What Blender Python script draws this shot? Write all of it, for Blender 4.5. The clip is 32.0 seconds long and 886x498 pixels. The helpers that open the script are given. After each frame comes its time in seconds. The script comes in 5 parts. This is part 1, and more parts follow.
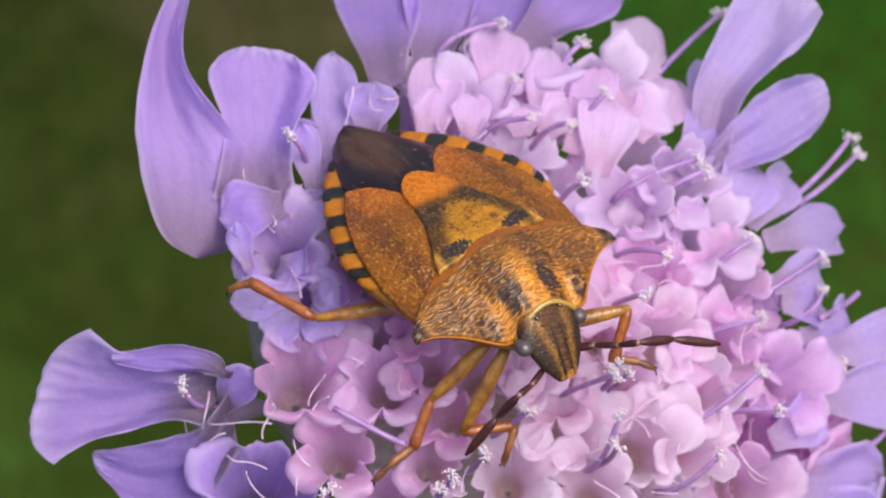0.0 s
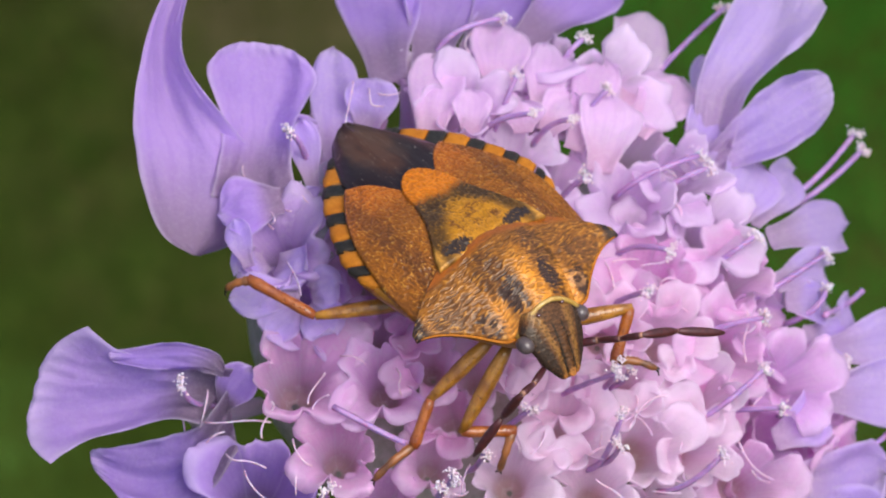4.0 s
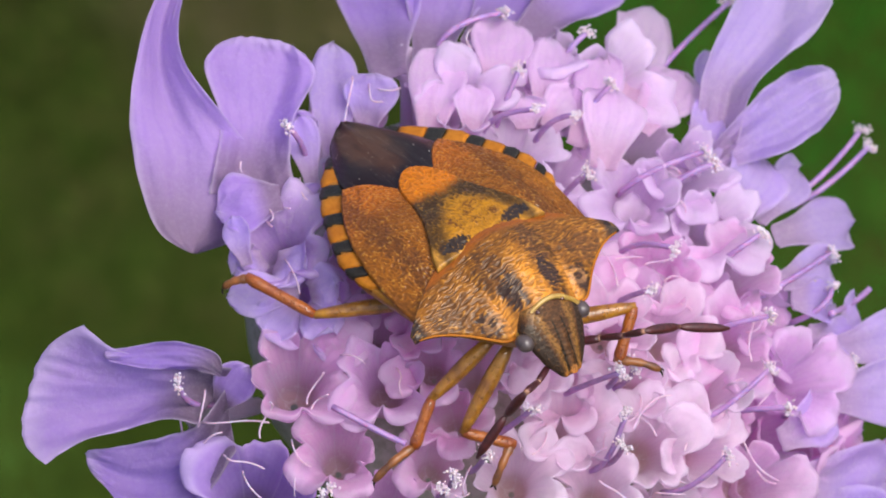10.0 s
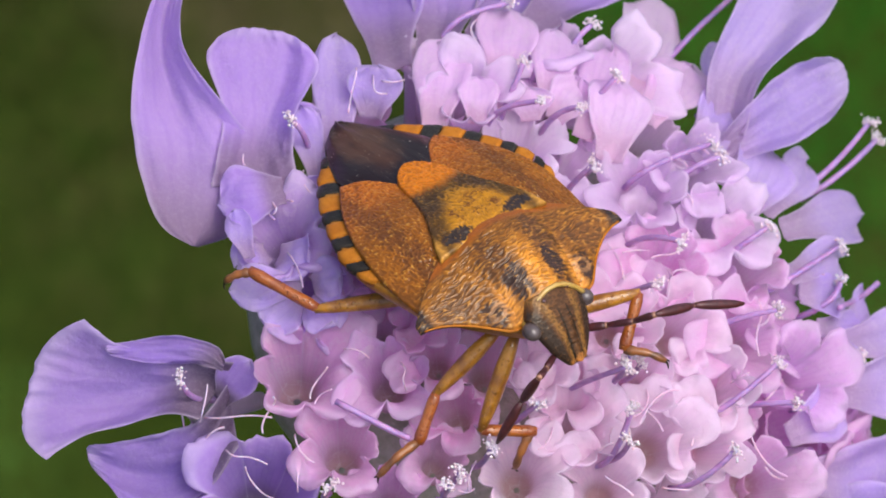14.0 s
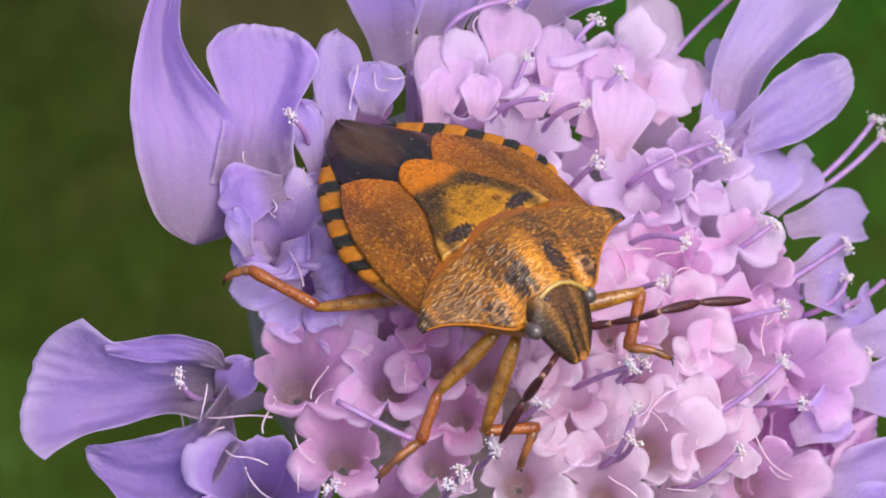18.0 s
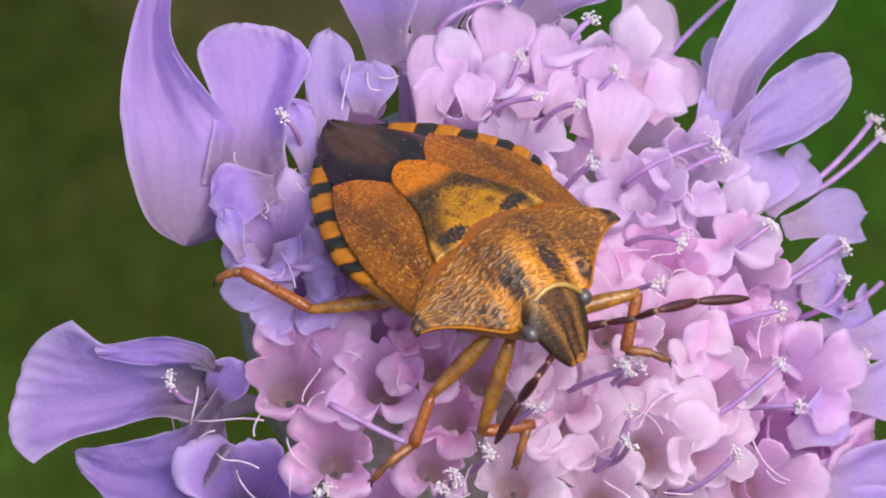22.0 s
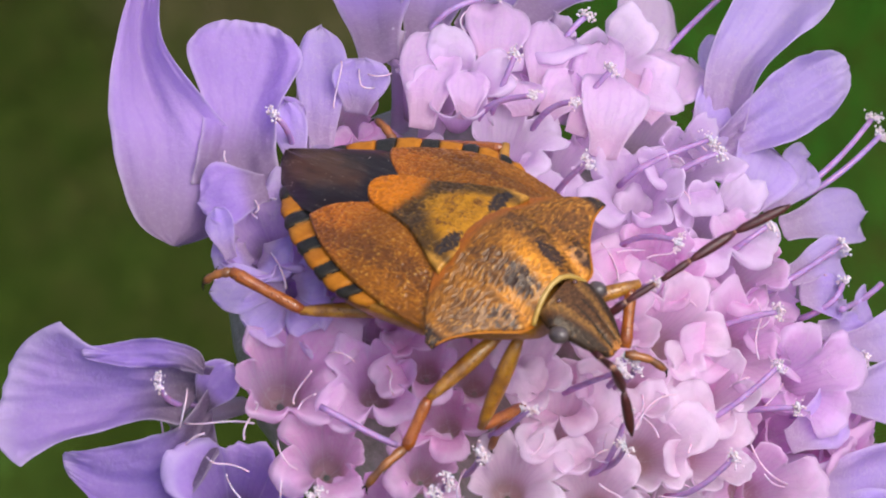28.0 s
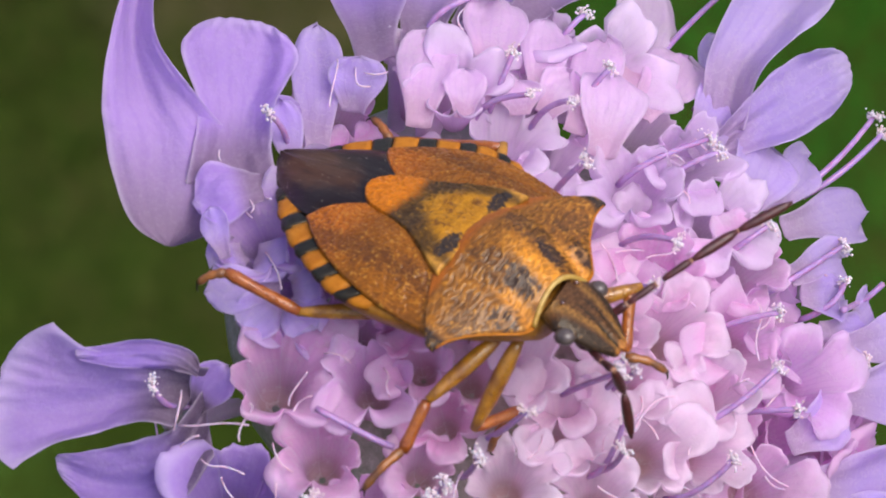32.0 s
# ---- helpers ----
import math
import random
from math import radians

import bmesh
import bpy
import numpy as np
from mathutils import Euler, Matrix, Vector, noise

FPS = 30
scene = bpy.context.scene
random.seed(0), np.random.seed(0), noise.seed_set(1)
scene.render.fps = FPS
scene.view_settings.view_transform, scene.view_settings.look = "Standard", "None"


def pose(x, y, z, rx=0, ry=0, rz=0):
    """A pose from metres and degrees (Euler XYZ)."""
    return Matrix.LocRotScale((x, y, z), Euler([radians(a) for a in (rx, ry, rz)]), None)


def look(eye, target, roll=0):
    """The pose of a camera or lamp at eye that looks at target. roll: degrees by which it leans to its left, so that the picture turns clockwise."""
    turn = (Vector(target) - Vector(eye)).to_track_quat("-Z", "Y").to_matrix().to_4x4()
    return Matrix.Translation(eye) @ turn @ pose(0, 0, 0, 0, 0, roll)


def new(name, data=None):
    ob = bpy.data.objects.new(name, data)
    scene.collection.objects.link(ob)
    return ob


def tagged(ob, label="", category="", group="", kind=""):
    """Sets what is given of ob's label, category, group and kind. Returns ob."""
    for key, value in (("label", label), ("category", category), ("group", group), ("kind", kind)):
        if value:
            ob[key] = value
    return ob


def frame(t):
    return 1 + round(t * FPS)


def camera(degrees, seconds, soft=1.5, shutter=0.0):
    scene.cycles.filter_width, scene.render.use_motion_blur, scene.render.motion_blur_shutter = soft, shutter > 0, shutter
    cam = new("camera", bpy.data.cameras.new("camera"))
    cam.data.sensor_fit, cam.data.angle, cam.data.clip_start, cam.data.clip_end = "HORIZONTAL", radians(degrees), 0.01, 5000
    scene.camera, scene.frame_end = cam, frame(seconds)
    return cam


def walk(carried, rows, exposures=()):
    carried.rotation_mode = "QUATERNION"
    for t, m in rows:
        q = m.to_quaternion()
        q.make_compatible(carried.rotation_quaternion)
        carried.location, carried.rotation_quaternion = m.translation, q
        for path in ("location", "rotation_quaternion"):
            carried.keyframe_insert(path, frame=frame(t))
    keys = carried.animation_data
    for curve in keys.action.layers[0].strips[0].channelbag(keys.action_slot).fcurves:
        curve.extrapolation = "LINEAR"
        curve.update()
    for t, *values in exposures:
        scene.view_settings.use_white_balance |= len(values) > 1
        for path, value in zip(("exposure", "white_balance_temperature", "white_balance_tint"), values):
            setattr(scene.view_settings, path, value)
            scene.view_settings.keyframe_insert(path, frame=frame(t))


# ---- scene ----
# A shield bug on a lilac scabious flower head, seen from a hand's width and a half away.
# The flower and the bug are laid out on a plan sheet that faces the camera: 54 units to the
# millimetre, middle of the sheet at (784, 441), z in millimetres out of the sheet.
MM = 0.001
DIST = 207.62                      # from the lens to the sheet when the sheet was drawn, mm
ELEV = radians(49.5)               # the camera looks down by this angle
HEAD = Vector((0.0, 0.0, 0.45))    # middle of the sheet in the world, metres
AX = Vector((1, 0, 0))
AY = Vector((0, math.sin(ELEV), math.cos(ELEV)))
AZ = Vector((0, -math.cos(ELEV), math.sin(ELEV)))
SHEET = Matrix((AX, AY, AZ)).transposed().to_4x4()
SHEET.translation = HEAD


def sheet(u, v, z=0.0):
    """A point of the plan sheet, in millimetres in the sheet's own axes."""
    k = (DIST - z) / DIST / 54.0
    return Vector(((u - 784) * k, (441 - v) * k, z))


def world(p):
    return SHEET @ (Vector(p) * MM)


cam = camera(8.0, 32.0, soft=1.8)
cam.data.dof.use_dof = True
cam.data.dof.focus_distance = 0.2065
cam.data.dof.aperture_fstop = 175.0


def eye(x, y, d):
    m = SHEET.copy()
    m.translation = world((x, y, d))
    return m


# seconds, millimetres to the right, up, and out of the sheet: a slow slide inwards
walk(cam, [(t, eye(x, y, d)) for t, x, y, d in (
    (0.0, 0.077, 0.167, 212.13), (0.5, 0.078, 0.16, 211.88), (1.0, 0.079, 0.147, 211.56), (1.5, 0.077, 0.137, 211.3),
    (2.0, 0.07, 0.121, 211.03), (2.5, 0.067, 0.114, 210.87), (3.0, 0.064, 0.103, 210.55), (3.5, 0.059, 0.083, 210.4),
    (5.5, 0.027, 0.047, 209.33), (6.0, 0.02, 0.036, 209.1), (6.5, 0.012, 0.021, 208.81), (7.0, 0.002, 0.008, 208.61),
    (7.5, 0.013, -0.018, 208.34), (8.0, -0.013, -0.032, 208.07), (8.5, -0.012, -0.002, 207.85), (9.0, -0.0, 0.0, 207.62),
    (9.5, 0.003, -0.015, 207.3), (10.0, 0.02, -0.01, 207.09), (10.5, 0.003, -0.073, 206.8), (11.0, -0.001, -0.08, 206.58),
    (11.5, -0.019, -0.082, 206.25), (12.0, -0.015, -0.13, 205.98), (12.5, -0.009, -0.116, 205.68), (13.0, -0.033, -0.172, 205.57),
    (13.5, -0.105, -0.203, 205.27), (14.0, -0.13, -0.237, 204.96), (14.5, -0.129, -0.295, 204.77), (16.5, -0.11, -0.309, 203.68),
    (17.0, -0.118, -0.327, 203.39), (17.5, -0.142, -0.322, 203.17), (18.0, -0.192, -0.291, 203.02), (18.5, -0.146, -0.335, 202.71),
    (19.0, -0.076, -0.364, 202.48), (19.5, -0.08, -0.363, 202.17), (20.0, -0.093, -0.324, 201.79), (20.5, -0.071, -0.291, 201.67),
    (21.0, -0.018, -0.26, 201.45), (21.5, 0.008, -0.274, 201.19), (22.0, 0.024, -0.25, 200.85), (22.5, 0.021, -0.242, 200.65),
    (23.0, 0.051, -0.24, 200.33), (23.5, 0.035, -0.258, 200.08), (24.0, 0.063, -0.28, 199.8), (24.5, 0.111, -0.249, 199.53),
    (25.0, 0.149, -0.193, 199.26), (25.5, 0.25, -0.117, 198.97), (27.5, 0.236, -0.161, 198.02), (28.0, 0.245, -0.243, 197.8),
    (28.5, 0.305, -0.22, 197.4), (29.0, 0.302, -0.193, 197.17), (29.5, 0.277, -0.168, 196.85), (30.0, 0.32, -0.178, 196.69),
    (30.5, 0.32, -0.219, 196.54), (31.0, 0.33, -0.261, 196.21), (31.5, 0.359, -0.233, 195.86), (32.0, 0.338, -0.241, 195.73),
)])

# ---- light: bright overcast summer sky ----
sky_world = bpy.data.worlds.new("sky")
scene.world = sky_world
sky_world.use_nodes = True
wn = sky_world.node_tree.nodes
sky = wn.new("ShaderNodeTexSky")
sky.sky_type = "NISHITA"
sky.sun_disc = False
sky.sun_elevation, sky.sun_rotation = radians(60), radians(115)
sky.air_density, sky.dust_density = 1.0, 3.0
sky_world.node_tree.links.new(sky.outputs[0], wn["Background"].inputs["Color"])
wn["Background"].inputs["Strength"].default_value = 0.135
sun_data = bpy.data.lights.new("sun", "SUN")
sun_data.energy, sun_data.angle, sun_data.color = 2.5, radians(42), (1.0, 0.97, 0.94)
sun = new("sun", sun_data)
sun.matrix_world = look(HEAD + AX * 0.28 + AY * 0.26 + AZ * 0.92, HEAD)
scene.view_settings.exposure = 0.49

# ---- materials ----
class Nodes:
    """A small writer of node trees."""

    def __init__(self, name):
        self.mat = bpy.data.materials.new(name)
        self.mat.use_nodes = True
        self.t = self.mat.node_tree
        self.b = self.t.nodes["Principled BSDF"]
        self.out = self.t.nodes["Material Output"]

    def put(self, socket, value):
        if isinstance(value, bpy.types.NodeSocket):
            self.t.links.new(value, socket)
        elif isinstance(value, tuple) and len(value) == 3 and socket.type == "RGBA":
            socket.default_value = (*value, 1)
        else:
            socket.default_value = value

    def set(self, **kw):
        for k, v in kw.items():
            self.put(self.b.inputs[k.replace("_", " ")], v)

    def coord(self, kind="Object", scale=(1000, 1000, 1000)):
        c = self.t.nodes.new("ShaderNodeTexCoord")
        m = self.t.nodes.new("ShaderNodeMapping")
        self.t.links.new(c.outputs[kind], m.inputs[0])
        m.inputs["Scale"].default_value = scale
        return m.outputs[0]

    def xyz(self, vec):
        s = self.t.nodes.new("ShaderNodeSeparateXYZ")
        self.t.links.new(vec, s.inputs[0])
        return s.outputs

    def m(self, op, a, b=0.0, c=0.0):
        n = self.t.nodes.new("ShaderNodeMath")
        n.operation = op
        for i, v in enumerate((a, b, c)):
            self.put(n.inputs[i], v)
        return n.outputs[0]

    def noise(self, vec, scale, detail=3.0, rough=0.55):
        n = self.t.nodes.new("ShaderNodeTexNoise")
        self.put(n.inputs["Vector"], vec)
        n.inputs["Scale"].default_value, n.inputs["Detail"].default_value = scale, detail
        n.inputs["Roughness"].default_value = rough
        return n.outputs["Fac"]

    def voronoi(self, vec, scale, out="Distance"):
        n = self.t.nodes.new("ShaderNodeTexVoronoi")
        self.put(n.inputs["Vector"], vec)
        n.inputs["Scale"].default_value = scale
        return n.outputs[out]

    def step(self, v, lo, hi):
        n = self.t.nodes.new("ShaderNodeMapRange")
        n.interpolation_type = "SMOOTHSTEP"
        self.put(n.inputs[0], v)
        n.inputs[1].default_value, n.inputs[2].default_value = lo, hi
        return n.outputs[0]

    def mix(self, f, a, b):
        n = self.t.nodes.new("ShaderNodeMix")
        n.data_type = "RGBA"
        self.put(n.inputs["Factor"], f)
        self.put(n.inputs[6], a)
        self.put(n.inputs[7], b)
        return n.outputs[2]

    def spot(self, x, y, cx, cy, rx, ry, wob=0.0, soft=0.5):
        """1 inside an ellipse, its edge disturbed by wob."""
        dx = self.m("DIVIDE", self.m("SUBTRACT", x, cx), rx)
        dy = self.m("DIVIDE", self.m("SUBTRACT", y, cy), ry)
        d = self.m("ADD", self.m("MULTIPLY", dx, dx), self.m("MULTIPLY", dy, dy))
        d = self.m("ADD", d, wob)
        return self.step(d, 1.0 + soft, 1.0 - soft)

    def random(self):
        return self.t.nodes.new("ShaderNodeObjectInfo").outputs["Random"]

    def bump(self, h, strength, dist):
        n = self.t.nodes.new("ShaderNodeBump")
        n.inputs["Strength"].default_value, n.inputs["Distance"].default_value = strength, dist * MM
        self.put(n.inputs["Height"], h)
        self.put(self.b.inputs["Normal"], n.outputs[0])


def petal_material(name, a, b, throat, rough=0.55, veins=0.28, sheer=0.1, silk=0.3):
    """Thin living petal: two tones, fine veins along its length, a dusky throat with shade painted in, light that seeps
    through.
    """
    n = Nodes(name)
    mm = n.coord()
    uv = n.xyz(n.coord("UV", (1, 1, 1)))
    big = n.noise(mm, 0.45, 2)
    fine = n.noise(mm, 7.0, 4, 0.65)
    tone = n.mix(n.step(n.m("ADD", n.m("MULTIPLY", big, 0.7), n.m("MULTIPLY", n.random(), 0.5)), 0.35, 0.85), a, b)
    vein = n.m("SINE", n.m("MULTIPLY", n.m("ADD", uv[0], n.m("MULTIPLY", n.noise(mm, 1.4, 2), 0.12)), 42.0))
    vein = n.m("MULTIPLY", n.step(vein, 0.35, 1.0), n.step(uv[1], 1.1, 0.45))
    tone = n.mix(n.m("MULTIPLY", vein, veins), tone, (a[0] * 0.75, a[1] * 0.62, a[2] * 0.9))
    # dusky calyx tone; the shade of the deep throat is painted in with it
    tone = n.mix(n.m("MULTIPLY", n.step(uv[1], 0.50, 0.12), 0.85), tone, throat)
    tone = n.mix(n.m("MULTIPLY", n.step(fine, 0.45, 0.75), 0.12), tone, (0.95, 0.84, 0.97))
    crease = n.step(n.m("ABSOLUTE", n.m("SUBTRACT", n.noise(mm, 1.3, 4, 0.6), 0.5)), 0.030, 0.0)
    tone = n.mix(n.m("MULTIPLY", crease, silk), tone, (0.97, 0.86, 0.95))
    blotch = n.step(n.noise(mm, 3.2, 4, 0.7), 0.52, 0.75)
    tone = n.mix(n.m("MULTIPLY", blotch, silk), tone, (a[0] * 0.86, a[1] * 0.78, a[2] * 0.92))
    rim = n.m("MAXIMUM", n.m("ABSOLUTE", n.m("SUBTRACT", n.m("MULTIPLY", uv[0], 2.0), 1.0)), uv[1])
    tone = n.mix(n.m("MULTIPLY", n.step(rim, 0.86, 1.0), 0.4), tone, (0.90, 0.80, 0.95))
    n.set(Base_Color=tone, Roughness=rough, IOR=1.38)
    n.b.inputs["Specular IOR Level"].default_value = 0.3
    n.bump(n.m("ADD", n.m("MULTIPLY", vein, veins), n.m("ADD", fine, n.m("ADD", n.m("MULTIPLY", crease, silk * 2.4), n.m("MULTIPLY", n.noise(mm, 2.6, 4, 0.6), 2.2)))), 0.6, 0.10)
    thin = n.t.nodes.new("ShaderNodeBsdfTranslucent")
    n.put(thin.inputs["Color"], tone)
    both = n.t.nodes.new("ShaderNodeMixShader")
    both.inputs[0].default_value = 0.62
    n.t.links.new(n.b.outputs[0], both.inputs[1])
    n.t.links.new(thin.outputs[0], both.inputs[2])
    clear = n.t.nodes.new("ShaderNodeBsdfTransparent")
    veil = n.t.nodes.new("ShaderNodeMixShader")
    veil.inputs[0].default_value = sheer
    n.t.links.new(both.outputs[0], veil.inputs[1])
    n.t.links.new(clear.outputs[0], veil.inputs[2])
    n.t.links.new(veil.outputs[0], n.out.inputs[0])
    return n.mat


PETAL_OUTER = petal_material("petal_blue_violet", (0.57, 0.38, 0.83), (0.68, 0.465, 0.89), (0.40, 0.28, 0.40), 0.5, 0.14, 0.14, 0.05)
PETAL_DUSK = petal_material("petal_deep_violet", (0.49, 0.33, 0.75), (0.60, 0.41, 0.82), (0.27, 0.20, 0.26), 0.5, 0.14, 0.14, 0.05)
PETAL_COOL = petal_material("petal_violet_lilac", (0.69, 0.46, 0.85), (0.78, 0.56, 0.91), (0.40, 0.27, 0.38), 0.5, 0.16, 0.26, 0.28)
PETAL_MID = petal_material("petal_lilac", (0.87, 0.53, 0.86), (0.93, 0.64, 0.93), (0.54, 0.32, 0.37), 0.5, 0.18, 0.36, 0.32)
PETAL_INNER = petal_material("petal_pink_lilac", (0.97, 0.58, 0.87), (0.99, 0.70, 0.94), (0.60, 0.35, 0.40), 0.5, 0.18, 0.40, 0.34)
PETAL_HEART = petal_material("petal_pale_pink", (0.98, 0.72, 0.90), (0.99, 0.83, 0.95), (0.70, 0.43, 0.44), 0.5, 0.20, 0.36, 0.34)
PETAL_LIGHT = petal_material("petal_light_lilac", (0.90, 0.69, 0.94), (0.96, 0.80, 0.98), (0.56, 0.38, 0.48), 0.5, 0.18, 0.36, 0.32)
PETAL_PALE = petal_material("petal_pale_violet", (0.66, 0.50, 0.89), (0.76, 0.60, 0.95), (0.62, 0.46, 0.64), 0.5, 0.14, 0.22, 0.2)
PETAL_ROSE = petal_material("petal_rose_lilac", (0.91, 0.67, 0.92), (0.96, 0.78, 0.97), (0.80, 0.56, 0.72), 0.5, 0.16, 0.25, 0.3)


def plain(name, a, b, scale=3.0, rough=0.5, bump=0.3, depth=0.04, coat=0.0, sss=0.0):
    n = Nodes(name)
    mm = n.coord()
    f = n.noise(mm, scale, 4, 0.6)
    n.set(Base_Color=n.mix(n.step(f, 0.3, 0.7), a, b), Roughness=rough, Coat_Weight=coat)
    if sss:
        n.set(Subsurface_Weight=sss, Subsurface_Scale=0.0008)
    n.bump(n.noise(mm, scale * 3, 4), bump, depth)
    return n.mat


FILAMENT = plain("filament_purple", (0.28, 0.15, 0.36), (0.38, 0.22, 0.46), 2.0, 0.5, 0.2, 0.02, 0.0, 0.3)
ANTHER = plain("anther_pale_pink", (0.66, 0.42, 0.52), (0.88, 0.72, 0.75), 9.0, 0.35, 0.6, 0.05, 0.2, 0.3)
THREAD = plain("thread_pale", (0.56, 0.34, 0.48), (0.68, 0.46, 0.57), 3.0, 0.45, 0.1, 0.01, 0.0, 0.3)
CALYX = plain("calyx_dusky", (0.22, 0.20, 0.16), (0.34, 0.28, 0.26), 1.8, 0.6, 0.6, 0.15)
GREEN = plain("calyx_green", (0.07, 0.13, 0.05), (0.12, 0.20, 0.07), 1.6, 0.6, 0.4, 0.08)
STEM = plain("stem_green", (0.09, 0.17, 0.04), (0.14, 0.24, 0.07), 0.8, 0.6, 0.4, 0.05)


def shell(name, base_a, base_b, pit, paint, carved=True, rough=0.38, gloss=0.18, depth=0.8, crest_glint=(0.60, 0.33, 0.07)):
    """Punctured, wrinkled cuticle: raised net with glint painted on its crests, dark pits that follow the carved relief
    and carry groove shade too. paint adds markings in body millimetres.
    """
    n = Nodes(name)
    mm = n.coord()
    x, y, z = n.xyz(mm)
    ax = n.m("ABSOLUTE", x)
    fine = n.noise(mm, 9.0, 3, 0.6)
    if carved:
        att = n.t.nodes.new("ShaderNodeAttribute")
        att.attribute_name = "relief"
        ridge = n.m("ADD", att.outputs["Fac"], n.m("MULTIPLY", n.m("SUBTRACT", fine, 0.5), 0.35))
    else:
        ridge = n.m("ADD", n.m("MULTIPLY", n.noise(mm, 5.0, 4, 0.6), 0.8), n.m("MULTIPLY", fine, 0.3))
    wide = n.noise(mm, 0.8, 3)
    tone = n.mix(n.step(wide, 0.3, 0.7), base_a, base_b)
    wob = n.m("ADD", n.m("MULTIPLY", n.m("SUBTRACT", n.noise(mm, 2.2, 4, 0.65), 0.5), 3.0), n.m("MULTIPLY", n.m("SUBTRACT", ridge, 0.55), 1.6))
    tone = paint(n, x, y, ax, wob, tone)
    # dark pigment of the punctures, with the shade of the grooves put in
    pits = n.step(ridge, 0.62, 0.34)
    tone = n.mix(n.m("MULTIPLY", pits, depth), tone, pit)
    # glint of the ridges, put into the colour of their crests
    tone = n.mix(n.m("MULTIPLY", n.step(ridge, 0.66, 0.92), 0.34), tone, crest_glint)
    n.set(Base_Color=tone, Roughness=n.m("ADD", rough, n.m("MULTIPLY", pits, 0.25)), Coat_Weight=gloss, Coat_Roughness=0.16)
    n.b.inputs["Specular IOR Level"].default_value = 0.35
    n.set(Specular_Tint=(1.0, 0.82, 0.55), Coat_Tint=(1.0, 0.90, 0.72))
    n.bump(fine, 0.6, 0.035)
    return n.mat


def paint_pronotum(n, x, y, ax, wob, tone):
    mid = n.m("MULTIPLY", n.step(n.m("ADD", ax, n.m("MULTIPLY", wob, 0.10)), 0.50, 0.16), n.step(y, -1.3, 0.9))
    tone = n.mix(n.m("MULTIPLY", mid, 0.95), tone, (0.580, 0.217, 0.014))
    pale = n.m("MULTIPLY", n.step(n.m("ADD", n.m("ABSOLUTE", n.m("SUBTRACT", ax, 1.32)), n.m("MULTIPLY", wob, 0.10)), 0.36, 0.10), n.step(y, -0.2, 0.9))
    tone = n.mix(n.m("MULTIPLY", pale, 0.8), tone, (0.560, 0.217, 0.030))
    # three dark markings, then the front corners' shading as a faint painted spot
    for cx, cy, rx, ry, f in ((0.74, 0.72, 0.32, 0.55, 0.97), (1.86, 1.10, 0.36, 0.42, 0.9), (0.95, -0.3, 0.45, 0.9, 0.5), (2.6, 0.1, 0.7, 0.5, 0.35)):
        tone = n.mix(n.m("MULTIPLY", n.spot(ax, y, cx, cy, rx, ry, wob, 0.7), f), tone, (0.028, 0.013, 0.016))
    ring = n.m("MULTIPLY", n.spot(ax, y, 1.74, 1.02, 0.34, 0.24, 0.0, 0.3), n.m("SUBTRACT", 1.0, n.spot(ax, y, 1.74, 1.02, 0.18, 0.11, 0.0, 0.3)))
    tone = n.mix(n.m("MULTIPLY", ring, 0.55), tone, (0.500, 0.244, 0.102))
    tone = n.mix(n.step(n.m("ADD", ax, n.m("MULTIPLY", wob, 0.12)), 3.55, 3.85), tone, (0.018, 0.010, 0.013))
    hind = n.m("MULTIPLY", n.step(n.m("SUBTRACT", y, n.m("MULTIPLY", ax, 0.10)), -1.28, -1.60), n.step(ax, 3.6, 2.6))
    return n.mix(n.m("MULTIPLY", hind, 0.85), tone, (0.300, 0.077, 0.007))


def paint_scutellum(n, x, y, ax, wob, tone):
    yel = n.m("MULTIPLY", n.step(n.m("ADD", y, n.m("MULTIPLY", wob, 0.2)), -3.9, -3.2), n.step(n.m("ADD", n.m("SUBTRACT", ax, n.m("MULTIPLY", n.m("ADD", y, 3.4), 0.42)), n.m("MULTIPLY", wob, 0.14)), 0.95, 0.40))
    tone = n.mix(n.m("MULTIPLY", yel, 0.9), tone, (0.44, 0.185, 0.008))
    dusk = n.spot(ax, y, 0.98, -3.75, 0.58, 0.80, n.m("MULTIPLY", wob, 0.6), 0.8)
    tone = n.mix(n.m("MULTIPLY", dusk, 0.85), tone, (0.050, 0.024, 0.012))
    tip = n.m("ADD", n.m("ADD", y, n.m("MULTIPLY", ax, 0.35)), n.m("MULTIPLY", wob, 0.12))
    tone = n.mix(n.m("MULTIPLY", n.step(tip, -3.85, -4.45), 0.97), tone, (0.600, 0.165, 0.005))
    black = n.spot(ax, n.m("ADD", y, n.m("MULTIPLY", ax, 0.12)), 1.22, -1.66, 0.52, 0.26, n.m("MULTIPLY", wob, 0.8), 0.4)
    tone = n.mix(n.m("MULTIPLY", black, 0.97), tone, (0.012, 0.011, 0.018))
    specks = n.m("MULTIPLY", n.spot(ax, y, 0.25, -2.5, 0.75, 0.65, 0.0, 0.4), n.step(wob, -0.05, 0.30))
    tone = n.mix(n.m("MULTIPLY", specks, 0.85), tone, (0.060, 0.012, 0.005))
    return n.mix(n.m("MULTIPLY", n.step(ax, 1.74, 1.98), 0.8), tone, (0.500, 0.235, 0.038))


